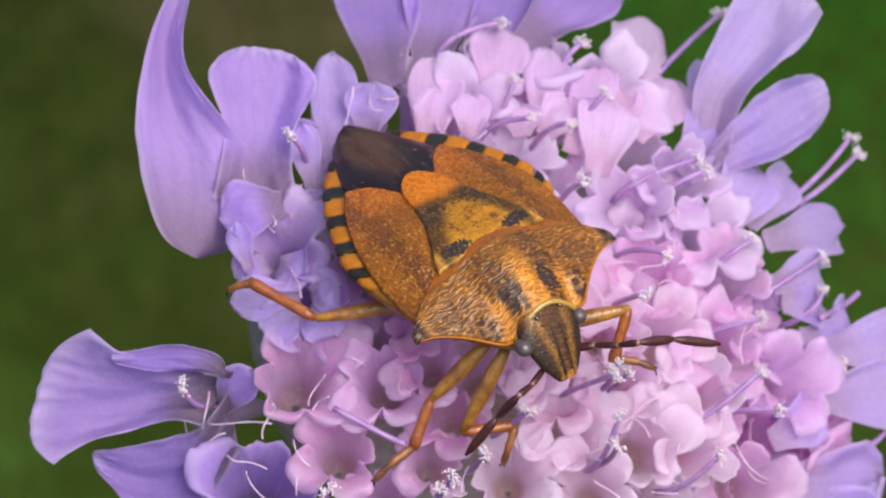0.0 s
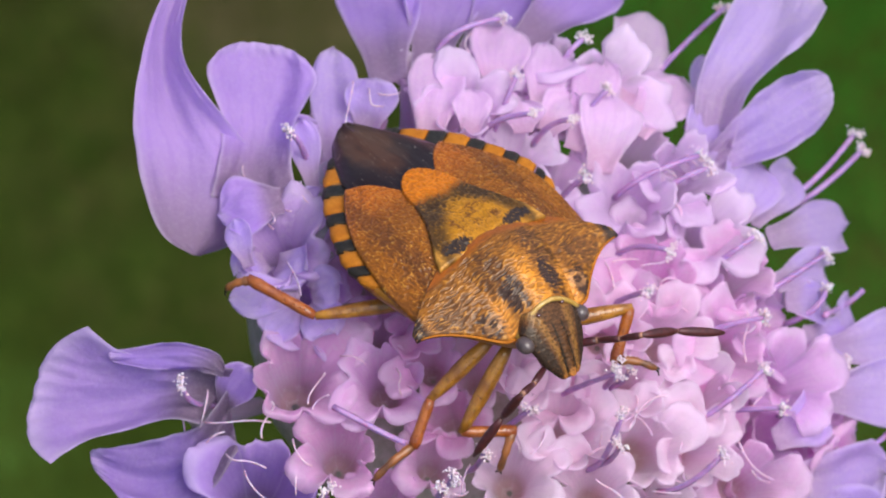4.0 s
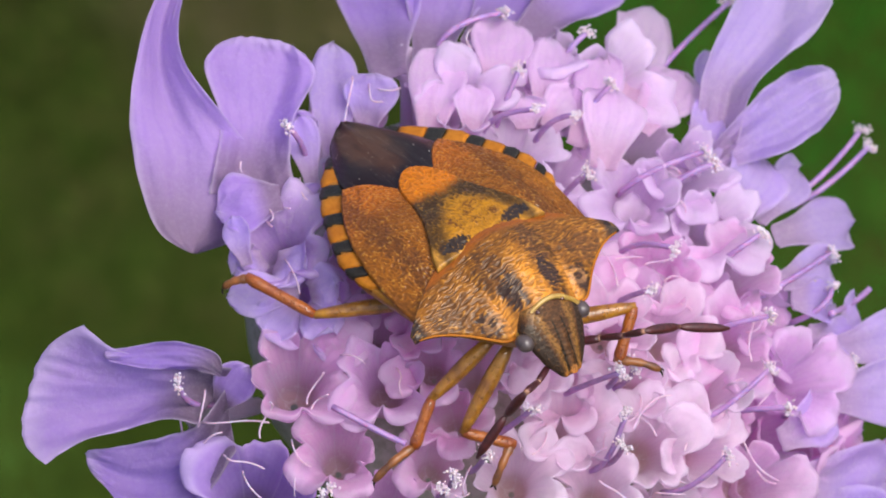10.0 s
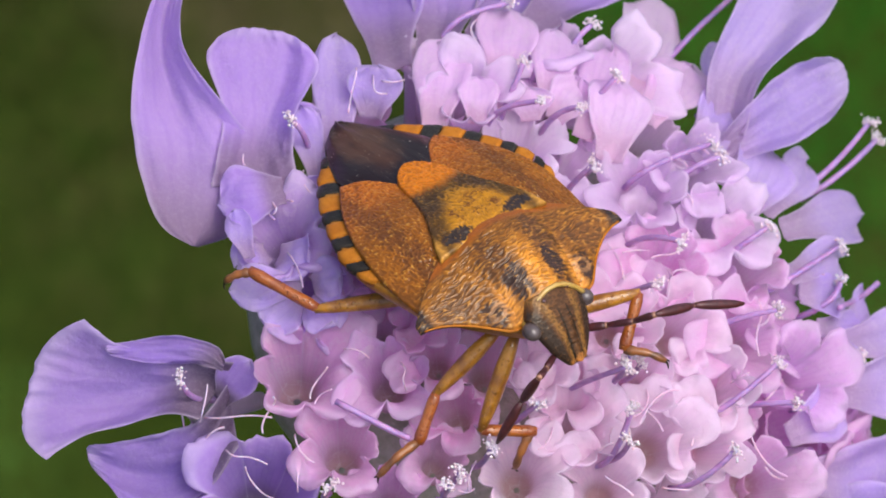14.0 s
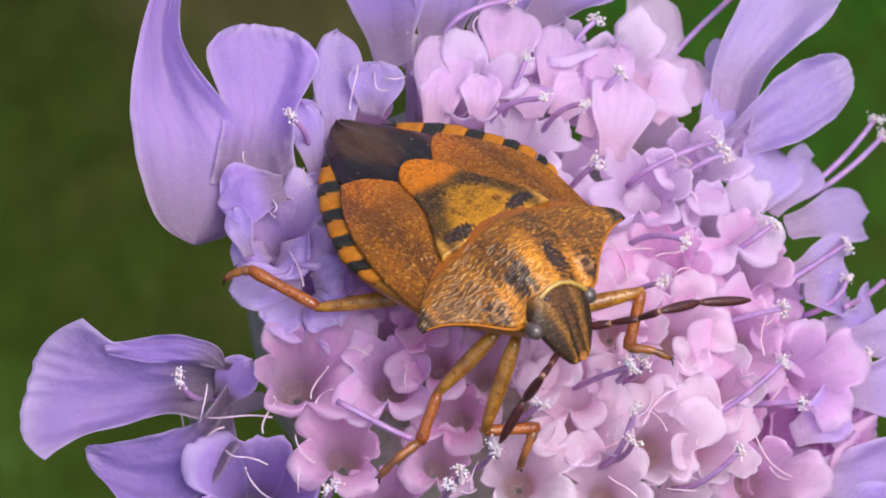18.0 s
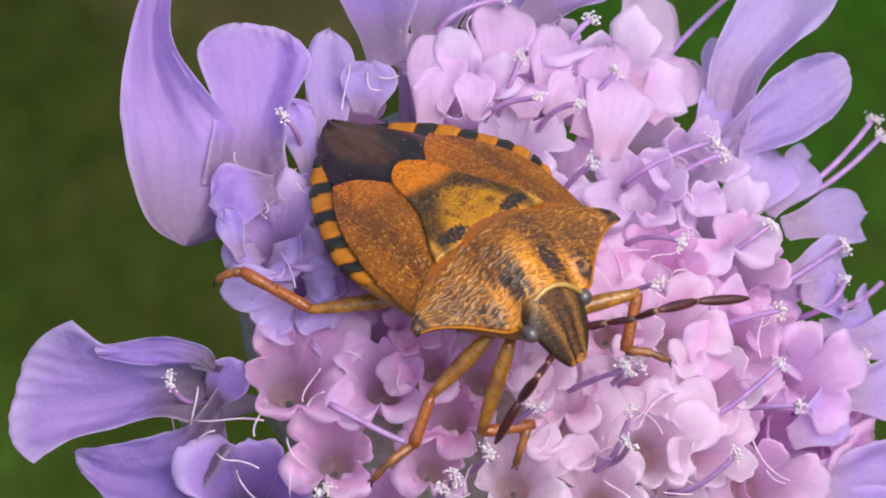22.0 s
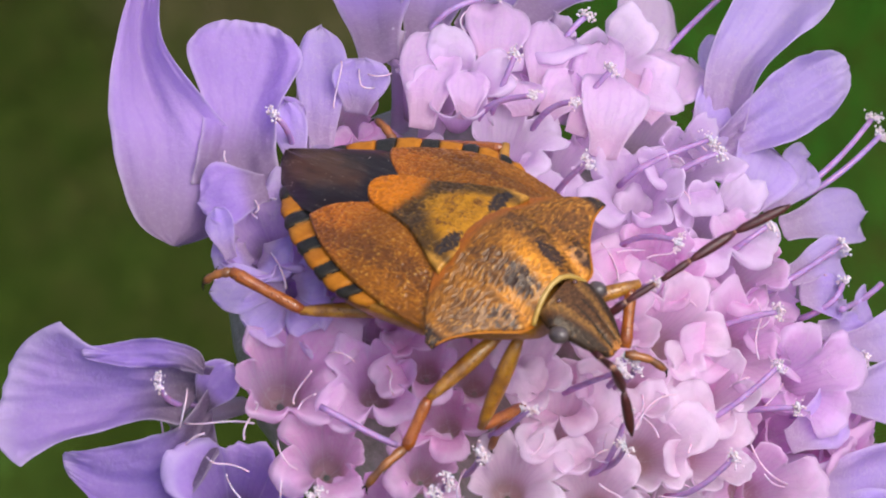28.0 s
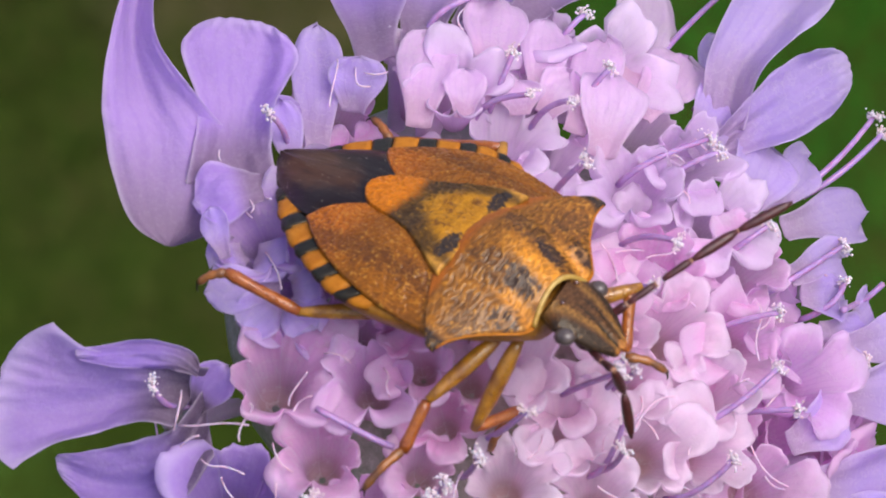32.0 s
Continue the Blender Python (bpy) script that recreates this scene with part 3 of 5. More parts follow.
# ray florets and the larger lobes that can be told apart.
# throat (u, v); then lobes: base u, v, tip u, v, width in sheet units, lift of base and tip over the dome, arch, curl
RAYS = (
    (PETAL_OUTER, "blue-violet ray floret with broad ruffled lobes", 450, 275, (
        (500, 352, 386, 374, 116, 1.6, 1.9, 0.10, 0.05), (470, 270, 560, 215, 70, 0.4, 0.6, 0.1, 0.0))),
    (PETAL_DUSK, "deep blue-violet ray floret with a broad folded lobe", 350, 735, (
        (365, 770, 285, 940, 150, 0.2, 0.2, 0.05, 0.0), (390, 720, 440, 650, 80, 0.3, 0.5, 0.1, 0.0))),
    (PETAL_PALE, "lilac floret seen from above", 478, 440, (
        (440, 470, 412, 384, 52, 1.4, 1.9, 0.15, 0.0), (470, 460, 420, 480, 90, 0.3, 0.8, 0.1, 0.0), (490, 465, 545, 480, 100, 0.4, 0.9, 0.1, 0.0))),
    (PETAL_PALE, "pale lilac floret at the rim", 540, 525, (
        (530, 520, 405, 525, 86, 0.6, 0.9, 0.1, 0.0), (530, 535, 470, 590, 90, 0.4, 0.6, 0.1, 0.0), (550, 520, 600, 500, 90, 0.6, 1.2, 0.1, 0.0), (545, 540, 590, 585, 90, 0.5, 1.0, 0.1, 0.0))),
    (PETAL_PALE, "lilac floret with upright lobes", 590, 300, (
        (592, 310, 592, 78, 92, -0.8, 0.8, 0.06, 0.0), (555, 330, 530, 205, 62, 0.4, 1.0, 0.06, 0.0), (650, 225, 664, 132, 102, -0.4, 1.4, 0.1, 0.0), (545, 360, 530, 330, 70, 0.4, 1.0, 0.1, 0.0))),
    (PETAL_OUTER, "violet ray floret with long lobes", 740, 130, (
        (690, 140, 662, -60, 168, 0.5, 0.3, 0.05, 0.0), (760, 120, 800, -70, 160, 0.3, 0.2, 0.05, 0.0), (840, 90, 950, -50, 150, 0.2, 0.3, 0.05, 0.0), (930, 70, 1080, -50, 150, 0.2, 0.3, 0.05, 0.0))),
    (PETAL_ROSE, "pink lilac floret with upright lobes", 790, 200, (
        (760, 250, 782, 92, 108, 0.6, 1.5, 0.08, 0.0), (835, 235, 838, 152, 78, 0.8, 1.6, 0.15, 0.0), (880, 165, 892, 36, 118, 0.5, 1.2, 0.08, 0.0), (880, 210, 885, 150, 80, 0.6, 1.3, 0.1, 0.0))),
    (PETAL_ROSE, "pink lilac floret with rounded lobes", 960, 160, (
        (960, 210, 975, 70, 90, 0.5, 1.1, 0.1, 0.0), (970, 230, 1020, 160, 90, 0.5, 1.2, 0.1, 0.0), (930, 230, 925, 170, 90, 0.5, 1.3, 0.1, 0.0))),
    (PETAL_ROSE, "pale pink lilac floret, its lobes overlapping", 1050, 260, (
        (1020, 260, 1072, 100, 95, 0.6, 1.3, 0.1, 0.0), (1065, 300, 1088, 158, 128, 0.9, 2.0, 0.12, 0.0), (1100, 180, 1152, 18, 128, 0.3, 0.6, 0.05, 0.0), (1130, 230, 1212, 132, 118, 0.3, 0.8, 0.06, 0.0))),
    (PETAL_PALE, "pale violet ray floret with two long lobes", 1260, 240, (
        (1235, 240, 1262, 100, 80, 0.2, 0.4, 0.05, 0.0), (1225, 262, 1270, 190, 90, 0.6, 0.9, 0.08, 0.0))),
    (PETAL_PALE, "pale lilac floret on the rim", 1310, 370, (
        (1290, 400, 1352, 280, 130, 0.6, 1.2, 0.1, 0.0), (1340, 390, 1412, 300, 90, 0.3, 0.9, 0.1, 0.0), (1370, 420, 1508, 392, 112, 0.2, 0.3, 0.06, 0.0), (1220, 300, 1330, 215, 110, 0.4, 0.8, 0.06, 0.0))),
    (PETAL_PALE, "lilac floret on the rim", 1400, 510, (
        (1380, 500, 1468, 470, 95, 0.3, 0.7, 0.1, 0.0), (1400, 530, 1470, 540, 95, 0.4, 0.8, 0.1, 0.0), (1470, 590, 1512, 540, 80, 0.2, 0.5, 0.1, 0.0), (1430, 590, 1510, 600, 80, 0.2, 0.5, 0.1, 0.0))),
    (PETAL_PALE, "pale violet ray floret at the rim", 1500, 640, (
        (1470, 620, 1640, 585, 120, 0.2, 0.1, 0.05, 0.0), (1450, 700, 1640, 690, 140, 0.2, 0.1, 0.05, 0.0))),
    (PETAL_PALE, "lilac ray floret with broad lobes", 1420, 830, (
        (1400, 850, 1572, 840, 150, 0.4, 0.6, 0.08, 0.0), (1380, 780, 1470, 720, 110, 0.4, 0.9, 0.08, 0.0), (1420, 890, 1560, 940, 150, 0.2, 0.3, 0.05, 0.0))),
)


def ray_floret(mat, label, u, v, lobes, seed):
    throat, n = on_dome(u, v, -0.6)
    me = tube_mesh("floret_tube", [to_flower(p) for p in (throat - n * 3.4, throat - n * 2.0, throat - n * 0.8, throat - n * 0.1)], [0.00030, 0.00040, 0.00052, 0.00060], 14, False)
    ob = part("ray_floret", me, mat, flower, label)
    for k, (bu, bv, tu, tv, w, lb, lt, arch, curl, *shape) in enumerate(lobes):
        neck_w, blunt = shape or (0.42, 2.6 if w > 100 else 2.2)
        b, nb = on_dome(bu, bv, lb - 0.5)
        t, nt = on_dome(tu, tv, lt - 0.2)
        face = (nb * 0.5 + nt * 0.3 + Vector((0, 0, 0.55))).normalized()
        g, f, uv = petal_grid(b, t, w / 54.0, face, arch, 0.22, curl, seed + k * 1.37, blunt, neck_w, 0.20)
        part("petal", mesh_of("petal", [to_flower(p) for p in g], f, uv), mat, ob)
    return ob


RAY_OBJECTS = [ray_floret(mat, label, u, v, lobes, i * 11.0) for i, (mat, label, u, v, lobes) in enumerate(RAYS)]


def spline(path, s):
    """Smooth reading along control points, s from 0 to 1."""
    k = s * (len(path) - 1)
    i = min(len(path) - 2, int(k))
    f = k - i
    p0, p1, p2, p3 = [Vector(path[max(0, min(len(path) - 1, j))]) for j in (i - 1, i, i + 1, i + 2)]
    return 0.5 * ((2 * p1) + (p2 - p0) * f + (2 * p0 - 5 * p1 + 4 * p2 - p3) * f * f + (3 * p1 - p0 - 3 * p2 + p3) * f ** 3)


def broad_lobe(ob, mat, one, two, bulge, lift, drop, hollow, seed, nu=34, nv=40, square=3, tuck=0.0):
    """A broad lobe between two edge curves that run from its throat to its end; the end bulges and is finely scalloped."""
    top, low, uvs, faces = [], [], [], []
    level = on_dome((one[0][0] + two[0][0]) / 2, (one[0][1] + two[0][1]) / 2, lift)[0].z
    for j in range(nv + 1):
        s = j / nv
        p, q = spline(one, s), spline(two, s)
        ahead = (spline(one, 1.0) - spline(one, 0.9) + spline(two, 1.0) - spline(two, 0.9)).normalized()
        for i in range(nu + 1):
            a = 2 * i / nu - 1
            end = bulge * (1 - abs(a) ** square) * max(0.0, (s - 0.55) / 0.45) ** 2
            end += 3.5 * noise.noise((a * 7 + seed, seed * 2.0, 1.0)) * s ** 6
            side = 3.0 * noise.noise((s * 8 + seed, a, 5.0)) * abs(a) ** 6
            uv = p.lerp(q, i / nu) + ahead * end + (q - p).normalized() * side
            z = level + drop * s
            z += hollow * (a * a - 0.4) + 0.55 * noise.noise((a * 1.3 + seed, s * 2.2, seed)) + 0.20 * noise.noise((a * 3.4, s * 4.5 + seed, 2.0)) * (0.45 + abs(a) ** 2)
            z += 0.22 * noise.noise((a * 9.0 + seed, s * 11.0, 3.0)) * max(abs(a), s) ** 6
            z -= tuck * max(0.0, a) ** 2 * min(1.0, max(0.0, (0.62 - s) / 0.2))
            c = sheet(uv.x, uv.y, z)
            top.append(c)
            low.append(c - Vector((0, 0, 0.05)))
            uvs.append((i / nu, s))
    n0, row = len(top), nu + 1
    for j in range(nv):
        for i in range(nu):
            a = j * row + i
            faces += [(a, a + 1, a + row + 1, a + row), (n0 + a, n0 + a + row, n0 + a + row + 1, n0 + a + 1)]
    rim = list(range(row)) + [j * row + nu for j in range(1, nv + 1)] + [nv * row + i for i in range(nu - 1, -1, -1)] + [j * row for j in range(nv - 1, 0, -1)]
    for a, b in zip(rim, rim[1:] + rim[:1]):
        faces.append((b, a, n0 + a, n0 + b))
    part("petal", mesh_of("petal", [to_flower(c) for c in top + low], faces, uvs + uvs), mat, ob)


# the tall curling lobe, the fan behind it, then the drooping sheet with its folded upper edge and the lobe under it
broad_lobe(RAY_OBJECTS[0], PETAL_OUTER, ((372, 345), (384, 280), (392, 210), (364, 122), (384, 82)), ((528, 345), (515, 280), (522, 212), (560, 138), (546, 104)), 24, 0.9, -1.4, 0.6, 3.0, 40, 44)
broad_lobe(RAY_OBJECTS[0], PETAL_OUTER, ((338, 448), (284, 412), (250, 330), (236, 255), (231, 195), (244, 110), (262, 34), (308, -60)),
           ((350, 450), (412, 428), (462, 385), (470, 300), (400, 208), (330, 112), (318, 40), (345, -60)), 6, 1.5, -1.0, 0.8, 8.0, 34, 60, 3, 2.6)
broad_lobe(RAY_OBJECTS[1], PETAL_DUSK, ((400, 690), (352, 752), (300, 770), (225, 788), (178, 796)), ((420, 800), (370, 870), (300, 915), (230, 905), (190, 862)), 32, 0.2, -1.0, 0.6, 15.0)
broad_lobe(RAY_OBJECTS[1], PETAL_DUSK, ((412, 652), (340, 642), (270, 634), (205, 618), (150, 576)), ((350, 752), (300, 742), (240, 756), (140, 785), (84, 822)), 64, 0.4, 0.4, 1.0, 22.0, 40, 48, 4)
broad_lobe(RAY_OBJECTS[1], PETAL_DUSK, ((396, 650), (382, 624), (312, 604), (255, 610), (190, 622)), ((392, 668), (350, 656), (312, 654), (265, 654), (196, 640)), 5, 1.2, 0.3, -0.25, 31.0, 16, 40)
broad_lobe(RAY_OBJECTS[9], PETAL_PALE, ((1235, 250), (1240, 150), (1268, 70), (1308, -10), (1330, -60)), ((1305, 255), (1332, 162), (1382, 108), (1440, 62), (1474, 4)), 20, 0.2, -1.0, 0.7, 41.0)
broad_lobe(RAY_OBJECTS[9], PETAL_PALE, ((1262, 255), (1310, 203), (1367, 146), (1428, 118)), ((1275, 305), (1330, 288), (1400, 266), (1456, 226)), 48, 0.2, -1.0, 0.7, 47.0)


# disc florets: a few shared shapes on a spiral over the dome
def disc_floret(seed):
    """A funnel with five ruffled lobes, the two outer ones larger, as one thin solid."""
    rng = random.Random(seed)
    prof = ((0.00, 0.10, -2.30), (0.10, 0.40, -2.20), (0.22, 0.52, -1.75), (0.34, 0.62, -1.25), (0.44, 0.74, -0.78), (0.54, 0.88, -0.38), (0.64, 1.06, -0.08), (0.73, 1.24, 0.12), (0.81, 1.40, 0.22), (0.88, 1.52, 0.25), (0.95, 1.62, 0.22), (1.00, 1.68, 0.15))
    ring = 70
    turn = rng.uniform(0, 6.28)
    sizes = [1.34, 1.08, 0.74, 0.80, 1.12]
    sizes = [q * rng.uniform(0.85, 1.12) for q in sizes]
    lift = [rng.uniform(-0.35, 0.60) for _ in range(5)]
    top, low, uvs, faces = [], [], [], []
    for s, r, z in prof:
        for i in range(ring):
            th = 2 * math.pi * i / ring
            k = (th / (2 * math.pi) * 5) % 5
            c = k - math.floor(k) - 0.5                      # across the lobe
            lobe = int(k)
            open_ = max(0.0, (s - 0.42) / 0.58)
            cut = 1 - 0.44 * open_ * abs(2 * c) ** 3.6 - 0.03 * open_ * math.exp(-(c / 0.10) ** 2)
            grow = 1 + (sizes[lobe] - 1) * open_
            ruff = noise.noise((math.cos(th) * 2.2 + seed, math.sin(th) * 2.2, s * 2.0 + seed * 3))
            fine = noise.noise((math.cos(th) * 6.0 + seed, math.sin(th) * 6.0, s * 4.0 + seed))
            rr = r * cut * grow * (1 + (0.12 * ruff + 0.05 * fine) * open_)
            zz = z + open_ * (lift[lobe] * (1 - abs(2 * c) ** 2) + 0.55 * abs(2 * c) ** 2 * (1 - open_) + (0.55 * ruff + 0.22 * fine) * open_)
            p = Vector((rr * math.cos(th + turn), rr * math.sin(th + turn), zz))
            top.append(p)
            out = Vector((math.cos(th + turn), math.sin(th + turn), 0))
            low.append(p + (out * (0.05 * (1 - open_)) - Vector((0, 0, 0.05 * open_ + 0.01))))
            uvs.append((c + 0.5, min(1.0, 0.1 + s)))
    n0 = len(top)
    for j in range(len(prof) - 1):
        for i in range(ring):
            a, b = j * ring + i, j * ring + (i + 1) % ring
            faces += [(a, b, b + ring, a + ring), (n0 + a, n0 + a + ring, n0 + b + ring, n0 + b)]
    last = (len(prof) - 1) * ring
    for i in range(ring):
        a, b = last + i, last + (i + 1) % ring
        faces.append((a, b, n0 + b, n0 + a))
    return mesh_of("floret", [p * MM for p in top + low], faces, uvs + uvs)


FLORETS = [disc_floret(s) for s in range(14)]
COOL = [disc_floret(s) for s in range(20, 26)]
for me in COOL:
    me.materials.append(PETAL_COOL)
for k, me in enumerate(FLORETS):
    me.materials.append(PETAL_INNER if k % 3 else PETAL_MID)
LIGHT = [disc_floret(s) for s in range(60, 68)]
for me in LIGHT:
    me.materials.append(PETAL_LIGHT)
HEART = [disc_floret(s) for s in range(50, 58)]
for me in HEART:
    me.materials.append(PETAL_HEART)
rng = random.Random(5)
q4 = SHEET.to_3x3()
taken = [on_dome(r[2], r[3])[0] for r in RAYS if r[0] != PETAL_OUTER]
EDGE_OF_DISC = ((430, 400), (560, 290), (620, 190), (720, 140), (900, 90), (1010, 60), (1110, 150), (1230, 270), (1310, 350), (1390, 430), (1460, 520), (1500, 640), (1500, 950), (430, 950), (480, 610), (470, 500))


def in_disc(u, v):
    inside = False
    for (x0, y0), (x1, y1) in zip(EDGE_OF_DISC, EDGE_OF_DISC[1:] + EDGE_OF_DISC[:1]):
        if (y0 > v) != (y1 > v) and u < x0 + (x1 - x0) * (v - y0) / (y1 - y0):
            inside = not inside
    return inside


LEG_LINES = (((440, 494), (560, 558)), ((560, 558), (700, 575)), ((790, 640), (765, 705)), ((765, 705), (735, 790)), ((735, 790), (665, 850)), ((880, 600), (850, 720)), ((850, 720), (920, 745)), ((560, 250), (690, 205)))


def pressed(u, v):
    """How far a floret is pressed down under the insect's legs and tail, mm."""
    for a, b in LEG_LINES:
        a, b, p = Vector(a), Vector(b), Vector((u, v))
        f = min(1.0, max(0.0, (p - a).dot(b - a) / (b - a).length_squared))
        if (p - a.lerp(b, f)).length < 62:
            return 1.0
    return 1.8 if (Vector((u, v)) - Vector((620, 225))).length < 130 else 0.0


def fill(count, phase, near, deep, sizes, thin=0.0):
    for i in range(count):
        t = math.acos(1 - 1.02 * (i + 0.5) / count)
        a = i * 2.39996 + phase
        loc = Vector((math.sin(t) * math.cos(a), math.sin(t) * math.sin(a), math.cos(t)))
        p = MIDDLE + q_axis @ Vector((WIDE * loc.x, WIDE * loc.y, FLAT * loc.z))
        n = (q_axis @ Vector((loc.x / WIDE, loc.y / WIDE, loc.z / FLAT))).normalized()
        k = 54.0 * DIST / (DIST - p.z)
        u, v = 784 + p.x * k, 441 - p.y * k
        room = near + (0.7 if v > 590 and u < 960 else 0.0)
        if any((p - o).length < room for o in taken) or not in_disc(u, v):
            continue
        if v > 650 and u < 940 and rng.random() < thin:
            continue
        n = (n + Vector((rng.uniform(-0.3, 0.3), rng.uniform(-0.2, 0.4), rng.uniform(0.0, 0.5)))).normalized()
        p = p + n * (rng.uniform(*deep) - pressed(u, v))
        rot = (q4 @ n).to_track_quat("Z", "Y").to_matrix().to_4x4() @ pose(0, 0, 0, 0, 0, rng.uniform(0, 360))
        m = Matrix.Translation(to_flower(p)) @ rot @ Matrix.Scale(rng.uniform(*sizes), 4)
        shape = HEART[i % 8] if (Vector((u, v)) - Vector((1050, 770))).length < rng.gauss(240, 40) else LIGHT[i % 8] if u > 720 and v < rng.gauss(450, 40) else COOL[i % 6] if 784 + p.x * k < rng.gauss(570, 25) and 441 - p.y * k < 570 else FLORETS[i % 14]
        part("disc_floret", shape, None, flower, "violet disc floret with five ruffled lobes" if shape in COOL else "pink lilac disc floret with five ruffled lobes", m=m)


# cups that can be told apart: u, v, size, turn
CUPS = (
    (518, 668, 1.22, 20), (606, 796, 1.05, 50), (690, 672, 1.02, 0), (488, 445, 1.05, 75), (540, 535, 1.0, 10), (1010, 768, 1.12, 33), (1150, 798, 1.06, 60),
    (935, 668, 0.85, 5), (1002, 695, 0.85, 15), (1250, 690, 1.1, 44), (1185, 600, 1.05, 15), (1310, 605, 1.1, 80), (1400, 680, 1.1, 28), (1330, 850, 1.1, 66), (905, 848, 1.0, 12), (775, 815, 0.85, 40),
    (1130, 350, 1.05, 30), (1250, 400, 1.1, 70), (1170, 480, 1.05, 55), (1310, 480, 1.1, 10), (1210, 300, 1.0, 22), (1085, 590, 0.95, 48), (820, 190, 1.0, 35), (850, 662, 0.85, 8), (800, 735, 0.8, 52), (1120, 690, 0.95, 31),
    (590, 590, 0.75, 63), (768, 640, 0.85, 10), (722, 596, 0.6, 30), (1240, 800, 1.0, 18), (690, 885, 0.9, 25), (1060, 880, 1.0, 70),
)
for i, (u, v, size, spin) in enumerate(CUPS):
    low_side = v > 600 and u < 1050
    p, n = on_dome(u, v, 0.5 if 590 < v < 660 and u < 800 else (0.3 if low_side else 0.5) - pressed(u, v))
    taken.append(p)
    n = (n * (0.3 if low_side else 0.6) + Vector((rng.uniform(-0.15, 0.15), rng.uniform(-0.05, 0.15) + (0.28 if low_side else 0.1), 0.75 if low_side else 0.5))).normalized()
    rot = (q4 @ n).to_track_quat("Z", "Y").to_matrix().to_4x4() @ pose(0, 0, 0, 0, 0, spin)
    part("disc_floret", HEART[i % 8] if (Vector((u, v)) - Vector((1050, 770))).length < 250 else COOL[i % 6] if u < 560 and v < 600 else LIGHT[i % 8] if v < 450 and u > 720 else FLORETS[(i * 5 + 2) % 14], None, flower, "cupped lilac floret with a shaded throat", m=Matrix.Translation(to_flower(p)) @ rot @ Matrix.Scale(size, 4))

VIOLET = disc_floret(41)
VIOLET.materials.append(PETAL_DUSK)
p, n = on_dome(455, 880, 0.2)
taken.append(p)
rot = (q4 @ (n * 0.2 + Vector((0.15, 0.35, 0.8))).normalized()).to_track_quat("Z", "Y").to_matrix().to_4x4() @ pose(0, 0, 0, 0, 0, 40)
part("disc_floret", VIOLET, None, flower, "large violet cupped floret at the rim", m=Matrix.Translation(to_flower(p)) @ rot @ Matrix.Scale(1.45, 4))

fill(170, 0.0, 1.9, (-0.6, 0.2), (0.95, 1.25), 0.5)
fill(240, 1.1, 1.25, (-1.6, -0.8), (0.85, 1.1), 0.6)

# pale beads on the outer petals, added in place of their tiny white hairs
for k, (u, v) in enumerate(((250, 215), (106, 640), (118, 612), (128, 602), (357, 872), (282, 180), (244, 262), (372, 340), (505, 95), (150, 580), (232, 614))):
    p, n = on_dome(u, v, 2.0)
    bm = bmesh.new()
    bmesh.ops.create_icosphere(bm, subdivisions=2, radius=(0.05 + 0.03 * math.sin(k * 1.7)) * MM)
    for vert in bm.verts:
        vert.co *= 1 + 0.25 * noise.noise(vert.co / MM * 20)
    bmesh.ops.translate(bm, vec=to_flower(p), verts=bm.verts)
    part("petal_hair_bead", bm, ANTHER, flower, "pale bead in place of tiny white petal hairs")

# stamens: foot u, v and anther u, v, then how far they stand out
STAMENS = (
    (888, 200, 918, 128, 2.0), (850, 208, 945, 195, 2.0), (955, 220, 1018, 206, 2.0), (1036, 200, 1080, 152, 2.2), (990, 350, 1038, 308, 2.2),
    (1100, 322, 1245, 270, 2.4), (1180, 325, 1262, 292, 2.2), (1105, 425, 1192, 440, 2.2), (1095, 528, 1150, 515, 2.2), (1252, 190, 1295, 128, 2.2),
    (1160, 125, 1290, 6, 1.5), (1430, 345, 1522, 233, 2.0), (1446, 350, 1535, 262, 2.0), (1278, 462, 1345, 415, 2.4), (1350, 528, 1470, 448, 2.4),
    (1442, 565, 1472, 512, 2.0), (1265, 580, 1360, 560, 2.4), (1240, 760, 1360, 655, 2.6), (1310, 724, 1390, 722, 2.4), (1418, 750, 1508, 645, 2.4),
    (1195, 888, 1285, 808, 2.6), (1065, 850, 1107, 735, 2.4), (1080, 830, 1103, 788, 2.4), (1010, 690, 1098, 660, 3.2), (1085, 690, 1101, 640, 3.2), (1110, 680, 1122, 652, 3.0), (755, 62, 890, 24, 1.6),
    (545, 262, 511, 227, 1.8), (345, 730, 318, 684, 2.2), (560, 900, 578, 870, 2.2), (770, 905, 785, 868, 2.4), (780, 890, 805, 845, 2.4),
    (840, 840, 862, 802, 2.2), (885, 770, 942, 725, 2.2), (995, 100, 1037, 62, 1.8), (1520, 820, 1590, 760, 2.0),
)


